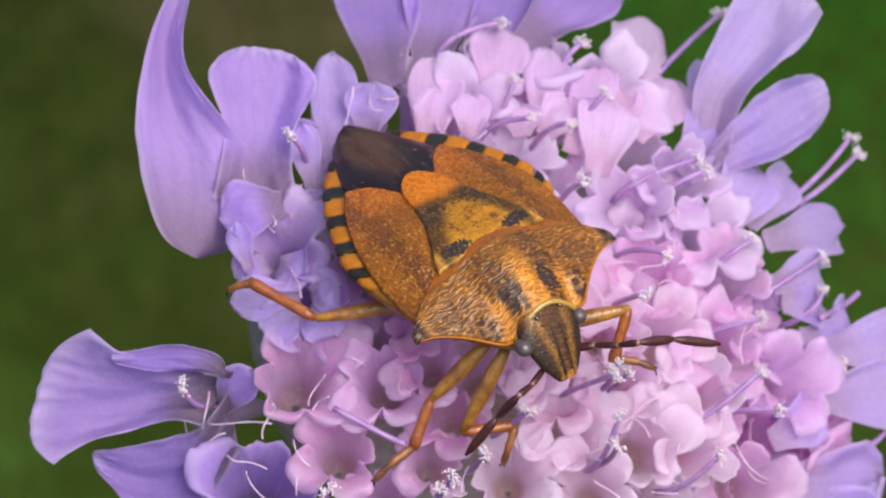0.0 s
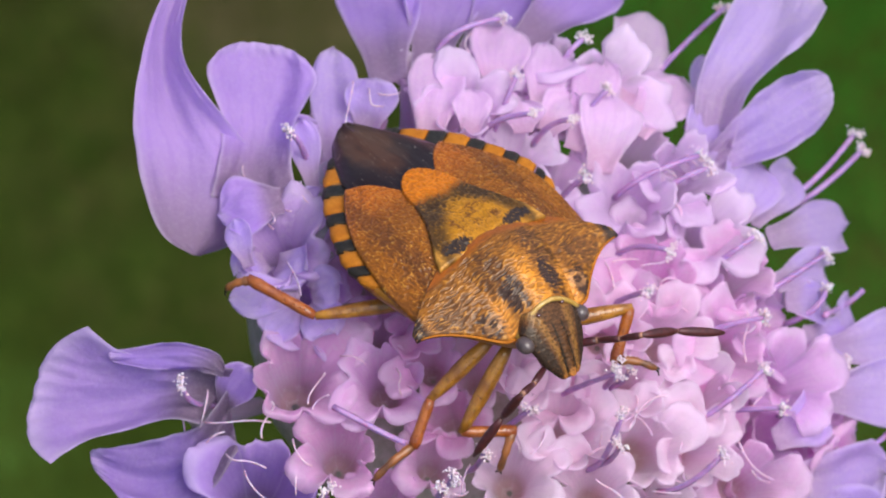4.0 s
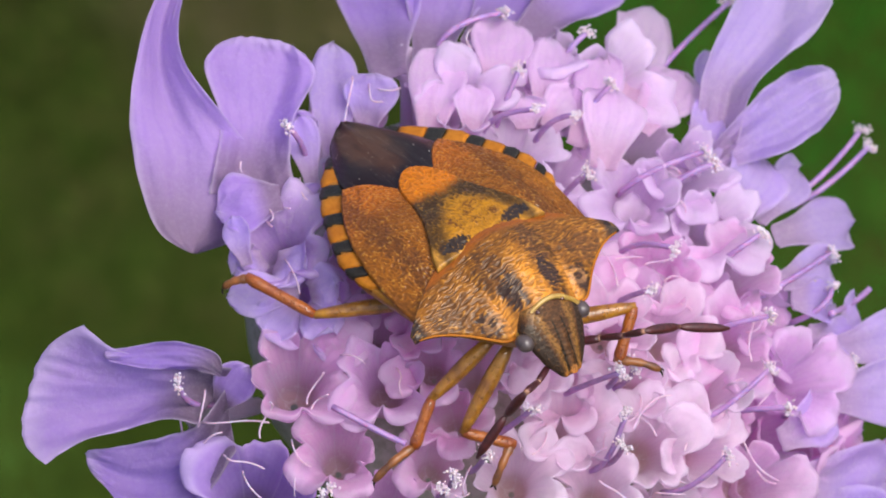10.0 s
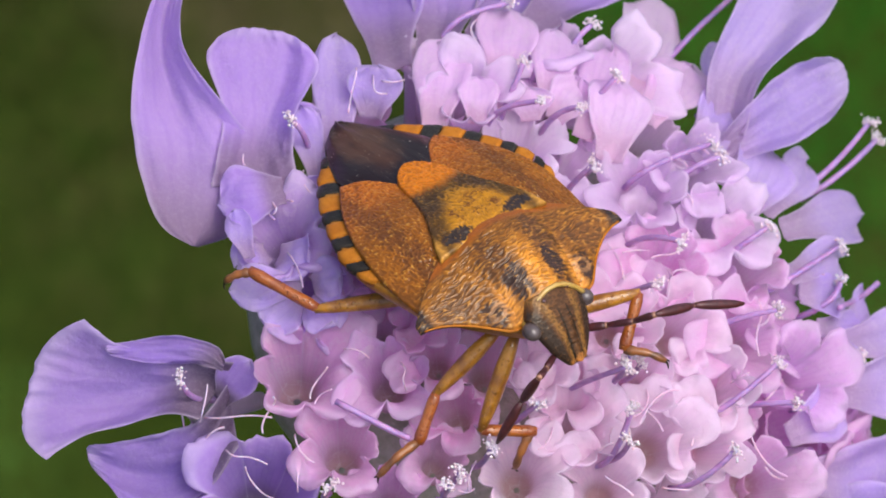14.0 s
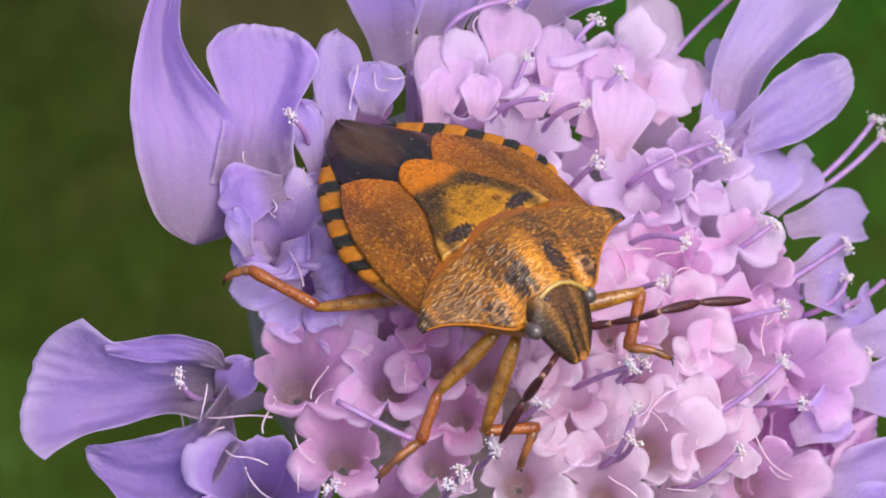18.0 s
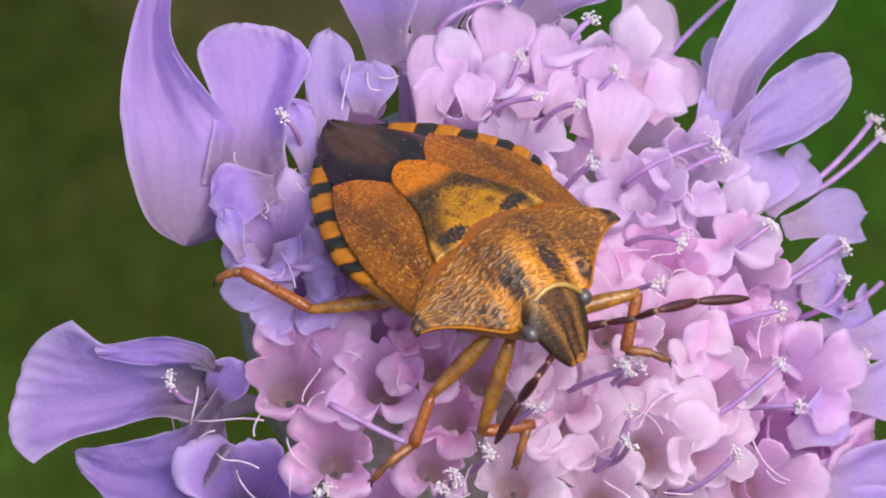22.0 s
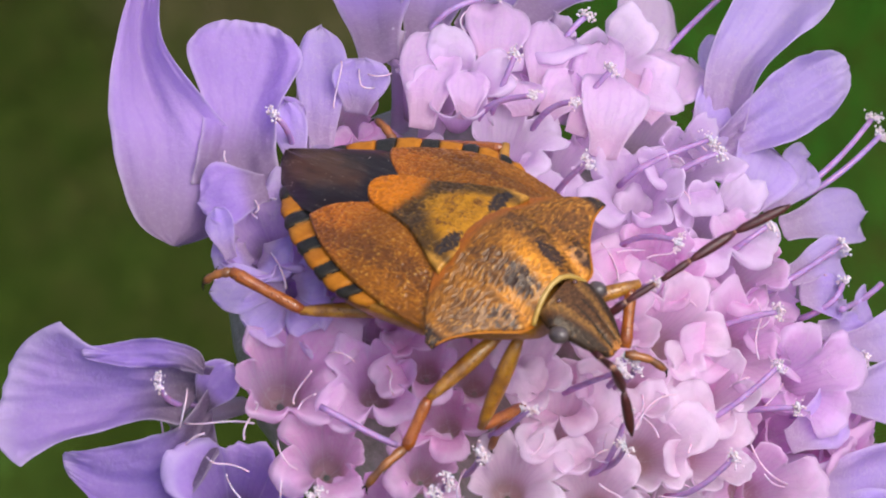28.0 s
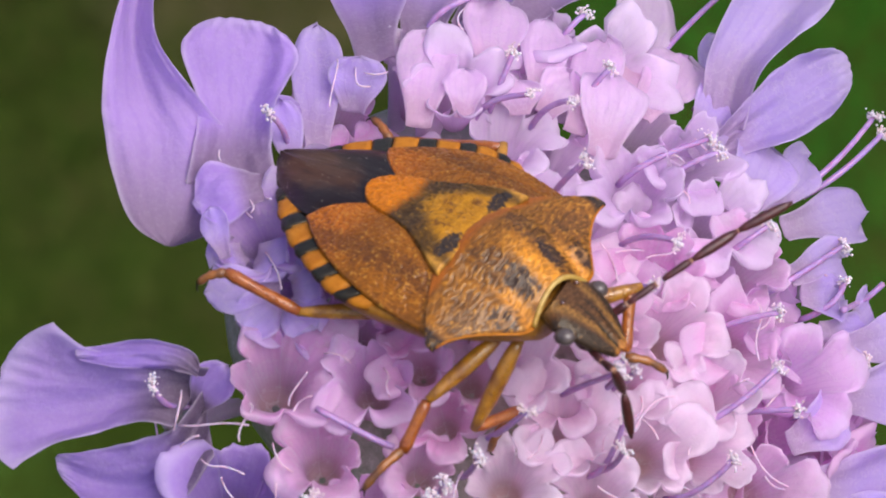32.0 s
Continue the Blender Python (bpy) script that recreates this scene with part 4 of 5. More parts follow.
def stamen(u0, v0, u1, v1, out, seed):
    r = random.Random(seed)
    a, na = on_dome(u0, v0, 1.0)
    b, nb = on_dome(u1, v1, out + 1.0)
    a = a.lerp(b, 0.15)
    pts = bezier(a - na * 1.3, a + na * 0.2, a.lerp(b, 0.6) + nb * r.uniform(0.0, 0.2), b, 10)
    ob = part("stamen", tube_mesh("stamen", [to_flower(p) for p in pts], [(0.108 - 0.016 * i / 10) * MM for i in range(11)], 8), FILAMENT, flower, "purple filament with a pale grainy anther")
    d = (pts[-1] - pts[-2]).normalized()
    bm = bmesh.new()
    across = d.cross(Vector((r.uniform(-1, 1), r.uniform(-1, 1), 0.3))).normalized()
    for k in range(60):
        s = r.uniform(-1, 1)
        off = across * (s * 0.27) + Vector((r.gauss(0, 0.085), r.gauss(0, 0.085), r.gauss(0, 0.085))) + d * 0.08
        grain = bmesh.ops.create_icosphere(bm, subdivisions=1, radius=r.uniform(0.028, 0.062) * MM)
        bmesh.ops.translate(bm, vec=to_flower(b + off), verts=grain["verts"])
    part("anther", bm, ANTHER, ob, "pale pink pollen-dusted anther")


for i, s in enumerate(STAMENS):
    stamen(*s, i)

# pale styles and bristles that curl out between the florets
THREADS = (
    (360, 748, 410, 735, 440, 730, 478, 748), (462, 775, 470, 755, 478, 730, 480, 712), (330, 860, 345, 800, 365, 770, 395, 765), (398, 805, 430, 815, 440, 815, 470, 830),
    (432, 835, 450, 855, 460, 870, 482, 890), (365, 690, 372, 720, 360, 740, 352, 760), (320, 720, 335, 740, 335, 760, 322, 785), (545, 715, 548, 690, 565, 670, 575, 660),
    (703, 652, 708, 670, 710, 685, 714, 702), (478, 395, 482, 380, 480, 360, 478, 345), (612, 215, 610, 180, 615, 150, 625, 137), (655, 150, 662, 165, 670, 172, 680, 182),
    (835, 88, 826, 50, 835, 32, 872, 28), (1330, 545, 1332, 580, 1325, 600, 1330, 640), (1310, 770, 1330, 810, 1350, 830, 1425, 865), (1060, 850, 1080, 860, 1095, 870, 1110, 885),
    (1180, 495, 1210, 488, 1225, 495, 1240, 520), (1195, 340, 1205, 350, 1205, 370, 1212, 385), (1140, 470, 1165, 470, 1180, 455, 1192, 445), (1120, 760, 1140, 730, 1160, 715, 1190, 700),
    (425, 275, 425, 290, 432, 300, 434, 310), (590, 720, 640, 745, 680, 770, 720, 785), (1470, 556, 1490, 547, 1512, 538, 1538, 512),
)
bend = random.Random(8)
for k, c in enumerate(THREADS):
    if k < 21:
        c = c[:2] + tuple(q + bend.uniform(-20, 20) for q in c[2:6]) + c[6:]
    pts = [on_dome(c[i], c[i + 1], 1.3 + 0.5 * math.sin(k * 2.1 + i))[0] for i in (0, 2, 4, 6)]
    thick = 0.11 if k >= 21 else 0.032
    part("style", tube_mesh("style", [to_flower(p) for p in bezier(*pts, 10)], [thick * MM] * 11, 6), FILAMENT if k >= 21 else THREAD, flower, "pale curling style")


# finer pale styles and bristles, curling between the florets of the disc
rng = random.Random(21)
for k in range(70):
    u, v = rng.uniform(480, 1500), rng.uniform(120, 880)
    if not in_disc(u, v) or (540 < u < 1090 and 200 < v < 640):
        continue
    a, ln = rng.uniform(0, 6.283), rng.uniform(30, 75)
    bend = rng.uniform(-0.9, 0.9)
    line = [(u, v)]
    for i in range(3):
        line.append((line[-1][0] + ln / 3 * math.cos(a + bend * i), line[-1][1] + ln / 3 * math.sin(a + bend * i)))
    pts = [on_dome(p, q, 0.9 + 0.5 * math.sin(k * 1.7 + i * 1.1))[0] for i, (p, q) in enumerate(line)]
    part("style", tube_mesh("style", [to_flower(p) for p in bezier(*pts, 8)], [0.032 * MM] * 9, 5), THREAD, flower, "pale curling style")

# ---- the shield bug ----
bug = tagged(new("shield_bug"), "orange-brown shield bug with black-banded abdomen edge, on the flower", "insect")

# seconds, place on the sheet in millimetres and turn in degrees: it shifts its weight and swings round to its left
BUG_ROWS = (
    (0.0, 2.500, -1.116, 32.95, -25.32, -152.41), (3.5, 2.513, -1.120, 33.02, -25.37, -152.29),
    (5.5, 2.446, -1.075, 33.84, -24.69, -151.47), (9.0, 2.426, -1.111, 33.66, -24.17, -151.27),
    (12.0, 2.420, -1.088, 34.06, -24.33, -151.31), (12.5, 2.407, -1.080, 34.13, -24.73, -151.07),
    (13.0, 2.399, -1.057, 34.60, -25.00, -151.03), (13.5, 2.381, -1.008, 34.90, -26.22, -150.42),
    (16.5, 2.366, -0.995, 35.55, -26.38, -150.64), (22.5, 2.383, -1.018, 35.20, -26.60, -150.36),
    (22.6, 2.440, -1.029, 34.55, -27.95, -148.10), (23.0, 2.446, -1.029, 34.48, -28.04, -147.93), (24.5, 2.453, -1.026, 34.89, -28.10, -147.92),
    (25.0, 2.484, -1.042, 33.91, -28.48, -146.56), (25.5, 2.464, -1.016, 33.60, -29.70, -145.42),
    (27.5, 2.571, -0.963, 32.15, -32.62, -140.83), (31.0, 2.585, -0.971, 32.03, -32.44, -140.50),
    (31.5, 2.650, -0.985, 31.76, -32.61, -139.95), (32.0, 2.645, -0.980, 31.64, -32.62, -139.98),
)
TIMES = [r[0] for r in BUG_ROWS]
BUG_SHEET = {r[0]: pose(r[1], r[2], 0.0, r[3], r[4], r[5]) for r in BUG_ROWS}    # millimetres, sheet axes


def bug_world(t):
    m = SHEET @ BUG_SHEET[t]
    m.translation = world(BUG_SHEET[t].translation)
    return m


bug.matrix_world = bug_world(0.0)


def table(y, rows):
    """Smooth reading between (y, value) rows that fall in y."""
    for (y0, a), (y1, b) in zip(rows, rows[1:]):
        if y >= y1:
            k = min(1, max(0, (y0 - y) / (y0 - y1)))
            return a + (b - a) * k
    return rows[-1][1]


CREST = ((-1.5, 0.80), (-2.2, 0.82), (-3.2, 0.62), (-4.3, 0.30), (-5.3, -0.05), (-6.1, -0.25), (-7.0, -0.50), (-8.5, -1.05), (-9.7, -1.55))
EDGE = ((-1.0, -0.40), (-5.0, -0.52), (-7.0, -0.80), (-8.5, -1.20), (-9.7, -1.70))
WIDTH = ((-0.8, 3.45), (-1.5, 3.56), (-2.4, 3.76), (-3.1, 3.92), (-3.8, 3.98), (-4.4, 3.86), (-4.9, 3.70), (-5.5, 3.44), (-6.2, 3.12), (-6.8, 2.80), (-7.4, 2.38), (-8.05, 1.82), (-8.8, 1.05), (-9.3, 0.45))


def dorsal(x, y):
    c, e, w = table(y, CREST), table(y, EDGE), max(1.0, table(y, WIDTH))
    return c + (e - c) * min(1.3, (x / w) ** 2)


def relief(p, kind):
    """Height of the skin's net of ridges, 0 to 1, at a point of the body in millimetres."""
    if kind == "waves":
        w = noise.noise((p.x * 0.9, p.y * 0.9, 4.0)) * 0.5
        y = p.y + 0.25 * w + 0.05 * abs(p.x) + 0.06 * noise.noise((p.x * 3.4, p.y * 1.5, 9.0))
        a = noise.noise((p.x * 2.6 + w, y * 9.6, 2.0))
        b = noise.noise((p.x * 7.0, y * 16.0, 7.0))
        r = 0.56 * (1 - abs(a) * 2.3) + 0.44 * (0.5 + b)
        return r + (0.52 - r) * min(1.0, max(0.0, (-1.22 + 0.10 * abs(p.x) - p.y) / 0.35))
    if kind == "head":
        a = noise.noise((p.x * 13.0, p.y * 10.0, p.z * 8.0))
        b = noise.noise((p.x * 18.0, p.y * 15.0, 3.0 + p.z * 9))
        return 0.65 * (1 - abs(a) * 2.6) + 0.35 * (0.5 + b)
    f = 8.6 if kind == "pits" else 7.0
    q = p.y + 0.4 * abs(p.x)
    a = noise.noise((p.x * f, q * f * 0.7, p.z * 2))
    b = noise.noise((p.x * f * 2.1, q * f * 1.6, 5.0))
    return 0.60 * (1 - abs(a) * 2.4) + 0.40 * (0.5 + b)


def solid(name, fn, nu, nv, thick, wrap=1.0, kind="", height=0.0):
    """A curved plate: fn(u, v) gives its upper face in millimetres, u and v from 0 to 1; the rim rolls over."""
    top, low, rise = [], [], []
    for j in range(nv + 1):
        for i in range(nu + 1):
            p = Vector(fn(i / nu, j / nv))
            r = relief(p, kind) if kind else 0.5
            low.append(p - Vector((0, 0, thick)))
            near = min(i / nu, 1 - i / nu, j / nv, 1 - j / nv)
            p.z -= 0.07 * wrap * max(0.0, 1 - near / 0.02) ** 2
            p.z += height * (r - 0.5) * min(1.0, near / 0.05)
            top.append(p)
            rise.append(r)
    n0, row, faces = len(top), nu + 1, []
    for j in range(nv):
        for i in range(nu):
            a = j * row + i
            faces += [(a, a + 1, a + row + 1, a + row), (n0 + a, n0 + a + row, n0 + a + row + 1, n0 + a + 1)]
    rim = list(range(row)) + [j * row + nu for j in range(1, nv + 1)] + [nv * row + i for i in range(nu - 1, -1, -1)] + [j * row for j in range(nv - 1, 0, -1)]
    for a, b in zip(rim, rim[1:] + rim[:1]):
        faces.append((b, a, n0 + a, n0 + b))
    me = mesh_of(name, [p * MM for p in top + low], faces)
    bm = bmesh.new()
    bm.from_mesh(me)
    bmesh.ops.recalc_face_normals(bm, faces=bm.faces)
    bm.to_mesh(me)
    bm.free()
    if kind:
        me.attributes.new("relief", "FLOAT", "POINT").data.foreach_set("value", rise + rise)
    return me


def along(path, v):
    k = v * (len(path) - 1)
    i = min(len(path) - 2, int(k))
    f = k - i
    p0, p1, p2, p3 = path[max(i - 1, 0)], path[i], path[i + 1], path[min(i + 2, len(path) - 1)]
    return 0.5 * ((2 * p1) + (p2 - p0) * f + (2 * p0 - 5 * p1 + 4 * p2 - p3) * f * f + (3 * p1 - p0 - 3 * p2 + p3) * f ** 3)


def pronotum_hind(a):
    if a < 0.5:
        k = a / 0.5
        return Vector((2.15 * k, -1.78 + 0.18 * k * k, 1.04 - 0.45 * k * k))
    k = (a - 0.5) / 0.5
    return Vector((2.15 + 2.02 * k, -1.60 + 1.38 * k ** 1.3, 0.59 * (1 - k) ** 1.2 + 0.06 * k))


SHOULDER = [Vector((1.25, 1.68)), Vector((1.66, 1.62)), Vector((2.02, 1.30)), Vector((2.42, 0.90)), Vector((2.86, 0.55)), Vector((3.34, 0.26)), Vector((3.80, 0.12)), Vector((4.20, 0.10))]


def pronotum_front(a):
    if a < 0.4:
        k = a / 0.4
        return Vector((1.25 * k, 1.48 + 0.20 * k * k, 0.58 - 0.85 * k * k))
    k = (a - 0.4) / 0.6
    p = along(SHOULDER, k)
    return Vector((p.x, p.y, -0.27 + 0.27 * k))


def pronotum(u, v):
    s = 2 * u - 1
    a = abs(s)
    h, f = pronotum_hind(a), pronotum_front(a)
    p = h.lerp(f, v)
    p.z += 0.42 * math.sin(math.pi * v) ** 0.9 * (1 - a * a) + 0.10 * math.exp(-((a - 0.45) / 0.12) ** 2 - ((v - 0.75) / 0.18) ** 2)
    if s < 0:
        p.x = -p.x
    p.z += 0.03 * noise.noise((p.x * 2.2, p.y * 5.0, 1.0))
    return p


SCUT_W = ((-1.4, 2.20), (-1.9, 2.04), (-2.6, 1.68), (-3.4, 1.30), (-4.2, 1.05), (-4.8, 0.94), (-5.2, 0.84), (-5.5, 0.71), (-5.75, 0.54), (-5.92, 0.34), (-6.02, 0.08))
SCUT_Z = ((-1.4, 1.02), (-2.2, 1.10), (-3.2, 0.98), (-4.3, 0.68), (-5.3, 0.34), (-6.14, 0.06))


def scutellum(u, v):
    y = -1.4 - 4.62 * (1 - (1 - v) ** 1.25)
    s = 2 * u - 1
    w = table(y, SCUT_W)
    z = table(y, SCUT_Z) - 0.20 * s * s * min(1.0, w) + 0.05 * math.exp(-((abs(s) * w - 0.8) / 0.35) ** 2 - ((y + 2.6) / 0.6) ** 2)
    z -= 0.10 * math.exp(-((abs(s) * w - 0.75) / 0.25) ** 2 - ((y + 3.9) / 0.45) ** 2)
    return s * w, y, z + 0.02 * noise.noise((s * w * 3, y * 3, 5))


COR_IN = [Vector((2.1, -1.2)), Vector((1.75, -2.2)), Vector((1.25, -3.2)), Vector((0.95, -4.2)), Vector((0.80, -5.0)), Vector((0.72, -5.5))]
COR_OUT = [Vector((3.50, -0.4)), Vector((3.62, -1.8)), Vector((3.62, -3.1)), Vector((3.34, -4.5)), Vector((2.72, -5.9)), Vector((1.98, -6.95))]


def corium(side):
    def fn(u, v):
        if side < 0:
            u = 1 - u
        p = along(COR_IN, v).lerp(along(COR_OUT, v), u)
        y = p.y - 0.22 * math.sin(math.pi * u) * v * v
        z = dorsal(p.x, y) + 0.10 + 0.10 * math.sin(math.pi * u) - 0.05 * math.exp(-((u - 0.55) / 0.05) ** 2) * (1 - v)
        wide = 0.0 if side > 0 else 0.26 * u * (1 - v) ** 1.5
        return side * (p.x + wide), y, z + 0.025 * noise.noise((p.x * 2, y * 2, 2))
    return fn


MEM_W = ((-4.8, 0.6), (-6.0, 1.45), (-6.8, 1.88), (-7.4, 1.76), (-8.0, 1.52), (-8.6, 1.24), (-9.1, 0.96), (-9.5, 0.70), (-9.74, 0.40), (-9.82, 0.12))


def membrane(u, v):
    y = -4.8 - 5.02 * (1 - (1 - v) ** 1.3)
    s = 2 * u - 1
    w = table(y, MEM_W)
    x = s * w - 0.12 * max(0.0, (-7.4 - y) / 2.4)
    fold = 0.05 * math.exp(-((s - 0.15) / 0.10) ** 2) - 0.03 * math.sin(9 * s + y)
    return x, y, dorsal(x * 0.8, y) + 0.06 + 0.10 * v + 0.26 * (1 - s * s) * v - 0.30 * max(0, abs(s) - 0.75) * 4 * v + fold * v


part("pronotum", solid("pronotum", pronotum, 230, 180, 0.16, 1.0, "waves", 0.05), CUT_PRONOTUM, bug, "wrinkled orange-brown pronotum with pointed black shoulders")
part("scutellum", solid("scutellum", scutellum, 100, 130, 0.26, 1.0, "soft", 0.05), CUT_SCUT, bug, "yellow-brown scutellum with dark spots and orange tip")
for side in (1, -1):
    part("forewing", solid("forewing", corium(side), 90, 160, 0.10, 1.0, "pits", 0.055), CUT_CORIUM, bug, "leathery rust-brown forewing")
part("wing_membrane", solid("wing_membrane", membrane, 36, 30, 0.06), MEMBRANE, bug, "glossy dark brown wing membrane")


def rim_piece(side, y0, y1):
    def fn(u, v):
        y = y0 + (y1 - y0) * v
        w = table(y, WIDTH)
        x = w - 0.85 + (0.80 if side > 0 else 0.92) * u + 0.06 * math.sin(math.pi * v) * u + 0.03 * noise.noise((y * 5.0, side, 1.0)) * u
        return side * x, y + 0.36 - 0.58 * u + 0.05 * noise.noise((x * 3.0, y0 * 7.0, side)), dorsal(w - 0.3, y) + 0.02 - (0.24 if side > 0 else 0.08) * u * u + 0.03 * noise.noise((x * 4, y * 4, 3.0))
    return fn


y = -2.69
k = 0
while y > -8.7:
    step = 0.70 if k % 2 == 0 else 0.53
    for side in (1, -1):
        part("abdomen_segment", solid("abdomen_segment", rim_piece(side, y, y - step + 0.012), 10, 8, 0.22), CUT_YELLOW if k % 2 == 0 else CUT_BLACK, bug,
             "yellow band of the abdomen edge" if k % 2 == 0 else "black band of the abdomen edge")
    y -= step
    k += 1


def belly():
    verts, faces, seg, rows = [], [], 24, 22
    for j in range(rows + 1):
        y = 1.5 - 10.6 * j / rows
        w = (table(y, WIDTH) - 0.12) if y < -0.8 else 3.0 - 1.7 * ((y + 0.8) / 2.3) ** 1.2
        top = table(y, EDGE) - 0.10 if y < -1 else -0.45
        deep = 2.1 * math.sin(math.pi * (0.12 + 0.86 * j / rows)) ** 0.6
        for i in range(seg):
            a = 2 * math.pi * i / seg
            s, c = math.sin(a), math.cos(a)
            verts.append(Vector((w * c, y, top + (deep * s if s < 0 else 0.12 * s))) * MM)
    for j in range(rows):
        for i in range(seg):
            a, b = j * seg + i, j * seg + (i + 1) % seg
            faces.append((a, b, b + seg, a + seg))
    faces += [tuple(range(seg - 1, -1, -1)), tuple(rows * seg + i for i in range(seg))]
    return mesh_of("underside", verts, faces)


part("underside", belly(), CUT_BELLY, bug, "yellowish underside")

for side in (1, -1):
    pts = []
    for i in range(17):
        p = pronotum_front(0.40 + 0.56 * i / 16)
        pts.append(Vector((side * p.x, p.y + 0.01, p.z - 0.05)) * MM)
    part("pronotum_margin", tube_mesh("pronotum_margin", pts, [(0.058 - 0.028 * i / 16) * MM for i in range(17)], 8), CUT_YELLOW, bug, "smooth yellow margin")
pts = []
for i in range(25):
    s = 2 * i / 24 - 1
    p = pronotum_front(0.40 * abs(s))
    pts.append(Vector((math.copysign(p.x, s), p.y + 0.02, p.z + 0.02)) * MM)
part("collar", tube_mesh("collar", pts, [0.085 * MM] * 25, 8), COLLAR, bug, "pale yellow collar behind the head")

# head
NECK = Vector((0, 1.40, 0.05))
HEAD_W = ((0.0, 0.90), (-0.10, 1.04), (-0.20, 1.24), (-0.30, 1.24), (-0.42, 1.18), (-0.55, 1.08), (-0.70, 0.92), (-0.80, 0.76), (-0.88, 0.60), (-0.94, 0.48), (-0.98, 0.38), (-1.0, 0.26))
HEAD_TIP = Vector((0, 3.24, -1.46))


def head_mesh():
    verts, faces, seg, rows = [], [], 120, 90
    rise = []
    a0 = Vector((0, 1.25, 0.30))
    fwd = (HEAD_TIP - a0).normalized()
    up = Vector((0, -fwd.z, fwd.y))
    for j in range(rows + 1):
        v = j / rows
        w = table(-v, HEAD_W)
        mid = a0.lerp(HEAD_TIP, v) + up * (0.16 * math.sin(math.pi * v) - 0.25)
        t = 0.50 * (1 - 0.62 * v)
        for i in range(seg):
            a = 2 * math.pi * i / seg
            c, s = math.cos(a), math.sin(a)
            x = w * math.copysign(abs(c) ** 0.8, c)
            z = t * math.copysign(abs(s) ** 0.9, s)
            if s > 0:
                z -= 0.08 * math.exp(-((abs(x) - 0.20) / 0.045) ** 2) * min(1, max(0, (v - 0.45) * 5))
                z += 0.04 * math.exp(-(x / 0.14) ** 2) * v
            notch = 0.10 * math.exp(-((abs(x) - 0.17) / 0.05) ** 2) * max(0.0, (v - 0.9) * 10)
            p = Vector((x, 0, 0)) + mid + up * z - fwd * notch
            r = relief(p, "head")
            rise.append(r)
            verts.append((p + up * (0.035 * (r - 0.5) * max(0, s)) - NECK) * MM)
    for j in range(rows):
        for i in range(seg):
            a, b = j * seg + i, j * seg + (i + 1) % seg
            faces.append((a, b, b + seg, a + seg))
    faces += [tuple(range(seg - 1, -1, -1)), tuple(rows * seg + i for i in range(seg))]
    me = mesh_of("head", verts, faces)
    bm = bmesh.new()
    bm.from_mesh(me)
    bmesh.ops.recalc_face_normals(bm, faces=bm.faces)
    bm.to_mesh(me)
    bm.free()
    me.attributes.new("relief", "FLOAT", "POINT").data.foreach_set("value", rise)
    return me


head = part("head", head_mesh(), CUT_HEAD, bug, "dark brown pointed head with ochre stripes", m=Matrix.Translation(NECK * MM))


def ball(name, at, r, squash, material, parent, label):
    bm = bmesh.new()
    bmesh.ops.create_uvsphere(bm, u_segments=20, v_segments=14, radius=r * MM)
    for v in bm.verts:
        v.co = Vector((v.co.x * squash[0], v.co.y * squash[1], v.co.z * squash[2])) + at * MM
    return part(name, bm, material, parent, label)


for side in (1, -1):
    ball("eye", Vector((side * 1.30, 1.90, -0.38)) - NECK, 0.31, (0.9, 1.1, 0.9), EYE, head, "glossy grey-brown compound eye")
    ball("ocellus", Vector((side * 0.55, 1.62, 0.36)) - NECK, 0.085, (1, 1, 0.8), OCELLUS, head, "tiny reddish ocellus")


# limbs: rods that lie along +y from their joint
def rod(name, length, radii, material, label, pale=False, claws=False):
    n = len(radii) - 1
    bow = 0.13 * length if claws else 0.0
    me = tube_mesh(name, [Vector((0, length * i / n, bow * math.sin(math.pi * i / n))) * MM for i in range(n + 1)], [r * MM for r in radii], 12)
    ob = part(name, me, material, bug, label)
    if pale:
        part("joint", tube_mesh("joint", [Vector((0, length - 0.03, 0)) * MM, Vector((0, length + 0.04, 0)) * MM], [radii[-1] * 1.05 * MM] * 2, 10), JOINT, ob, "pale joint ring")
    if claws:
        for s in (1, -1):
            pts = bezier(Vector((0, length * 0.97, 0)), Vector((s * 0.06, length + 0.09, 0.0)), Vector((s * 0.12, length + 0.16, -0.10)), Vector((s * 0.11, length + 0.17, -0.26)), 6)
            part("claw", tube_mesh("claw", [p * MM for p in pts], [0.055 * MM * (1 - 0.13 * i) for i in range(7)], 6), CUT_BLACK, ob, "dark curved claw")
    return ob


def read(rows, t):
    """Joints at t, between the rows (seconds, (u, v), ...)."""
    if t <= rows[0][0]:
        return [Vector(p) for p in rows[0][1]]
    for (t0, a), (t1, b) in zip(rows, rows[1:]):
        if t <= t1:
            k = (t - t0) / (t1 - t0)
            return [Vector(p).lerp(Vector(q), k) for p, q in zip(a, b)]
    return [Vector(p) for p in rows[-1][1]]


def aim(a, b, hint):
    """A pose at a with +y towards b, millimetres."""
    y = (b - a).normalized()
    x = y.cross(hint).normalized()
    m = Matrix((x, y, x.cross(y))).transposed().to_4x4()
    m.translation = a * MM
    return m


RODS = []      # rods with their rows of poses in the bug's space


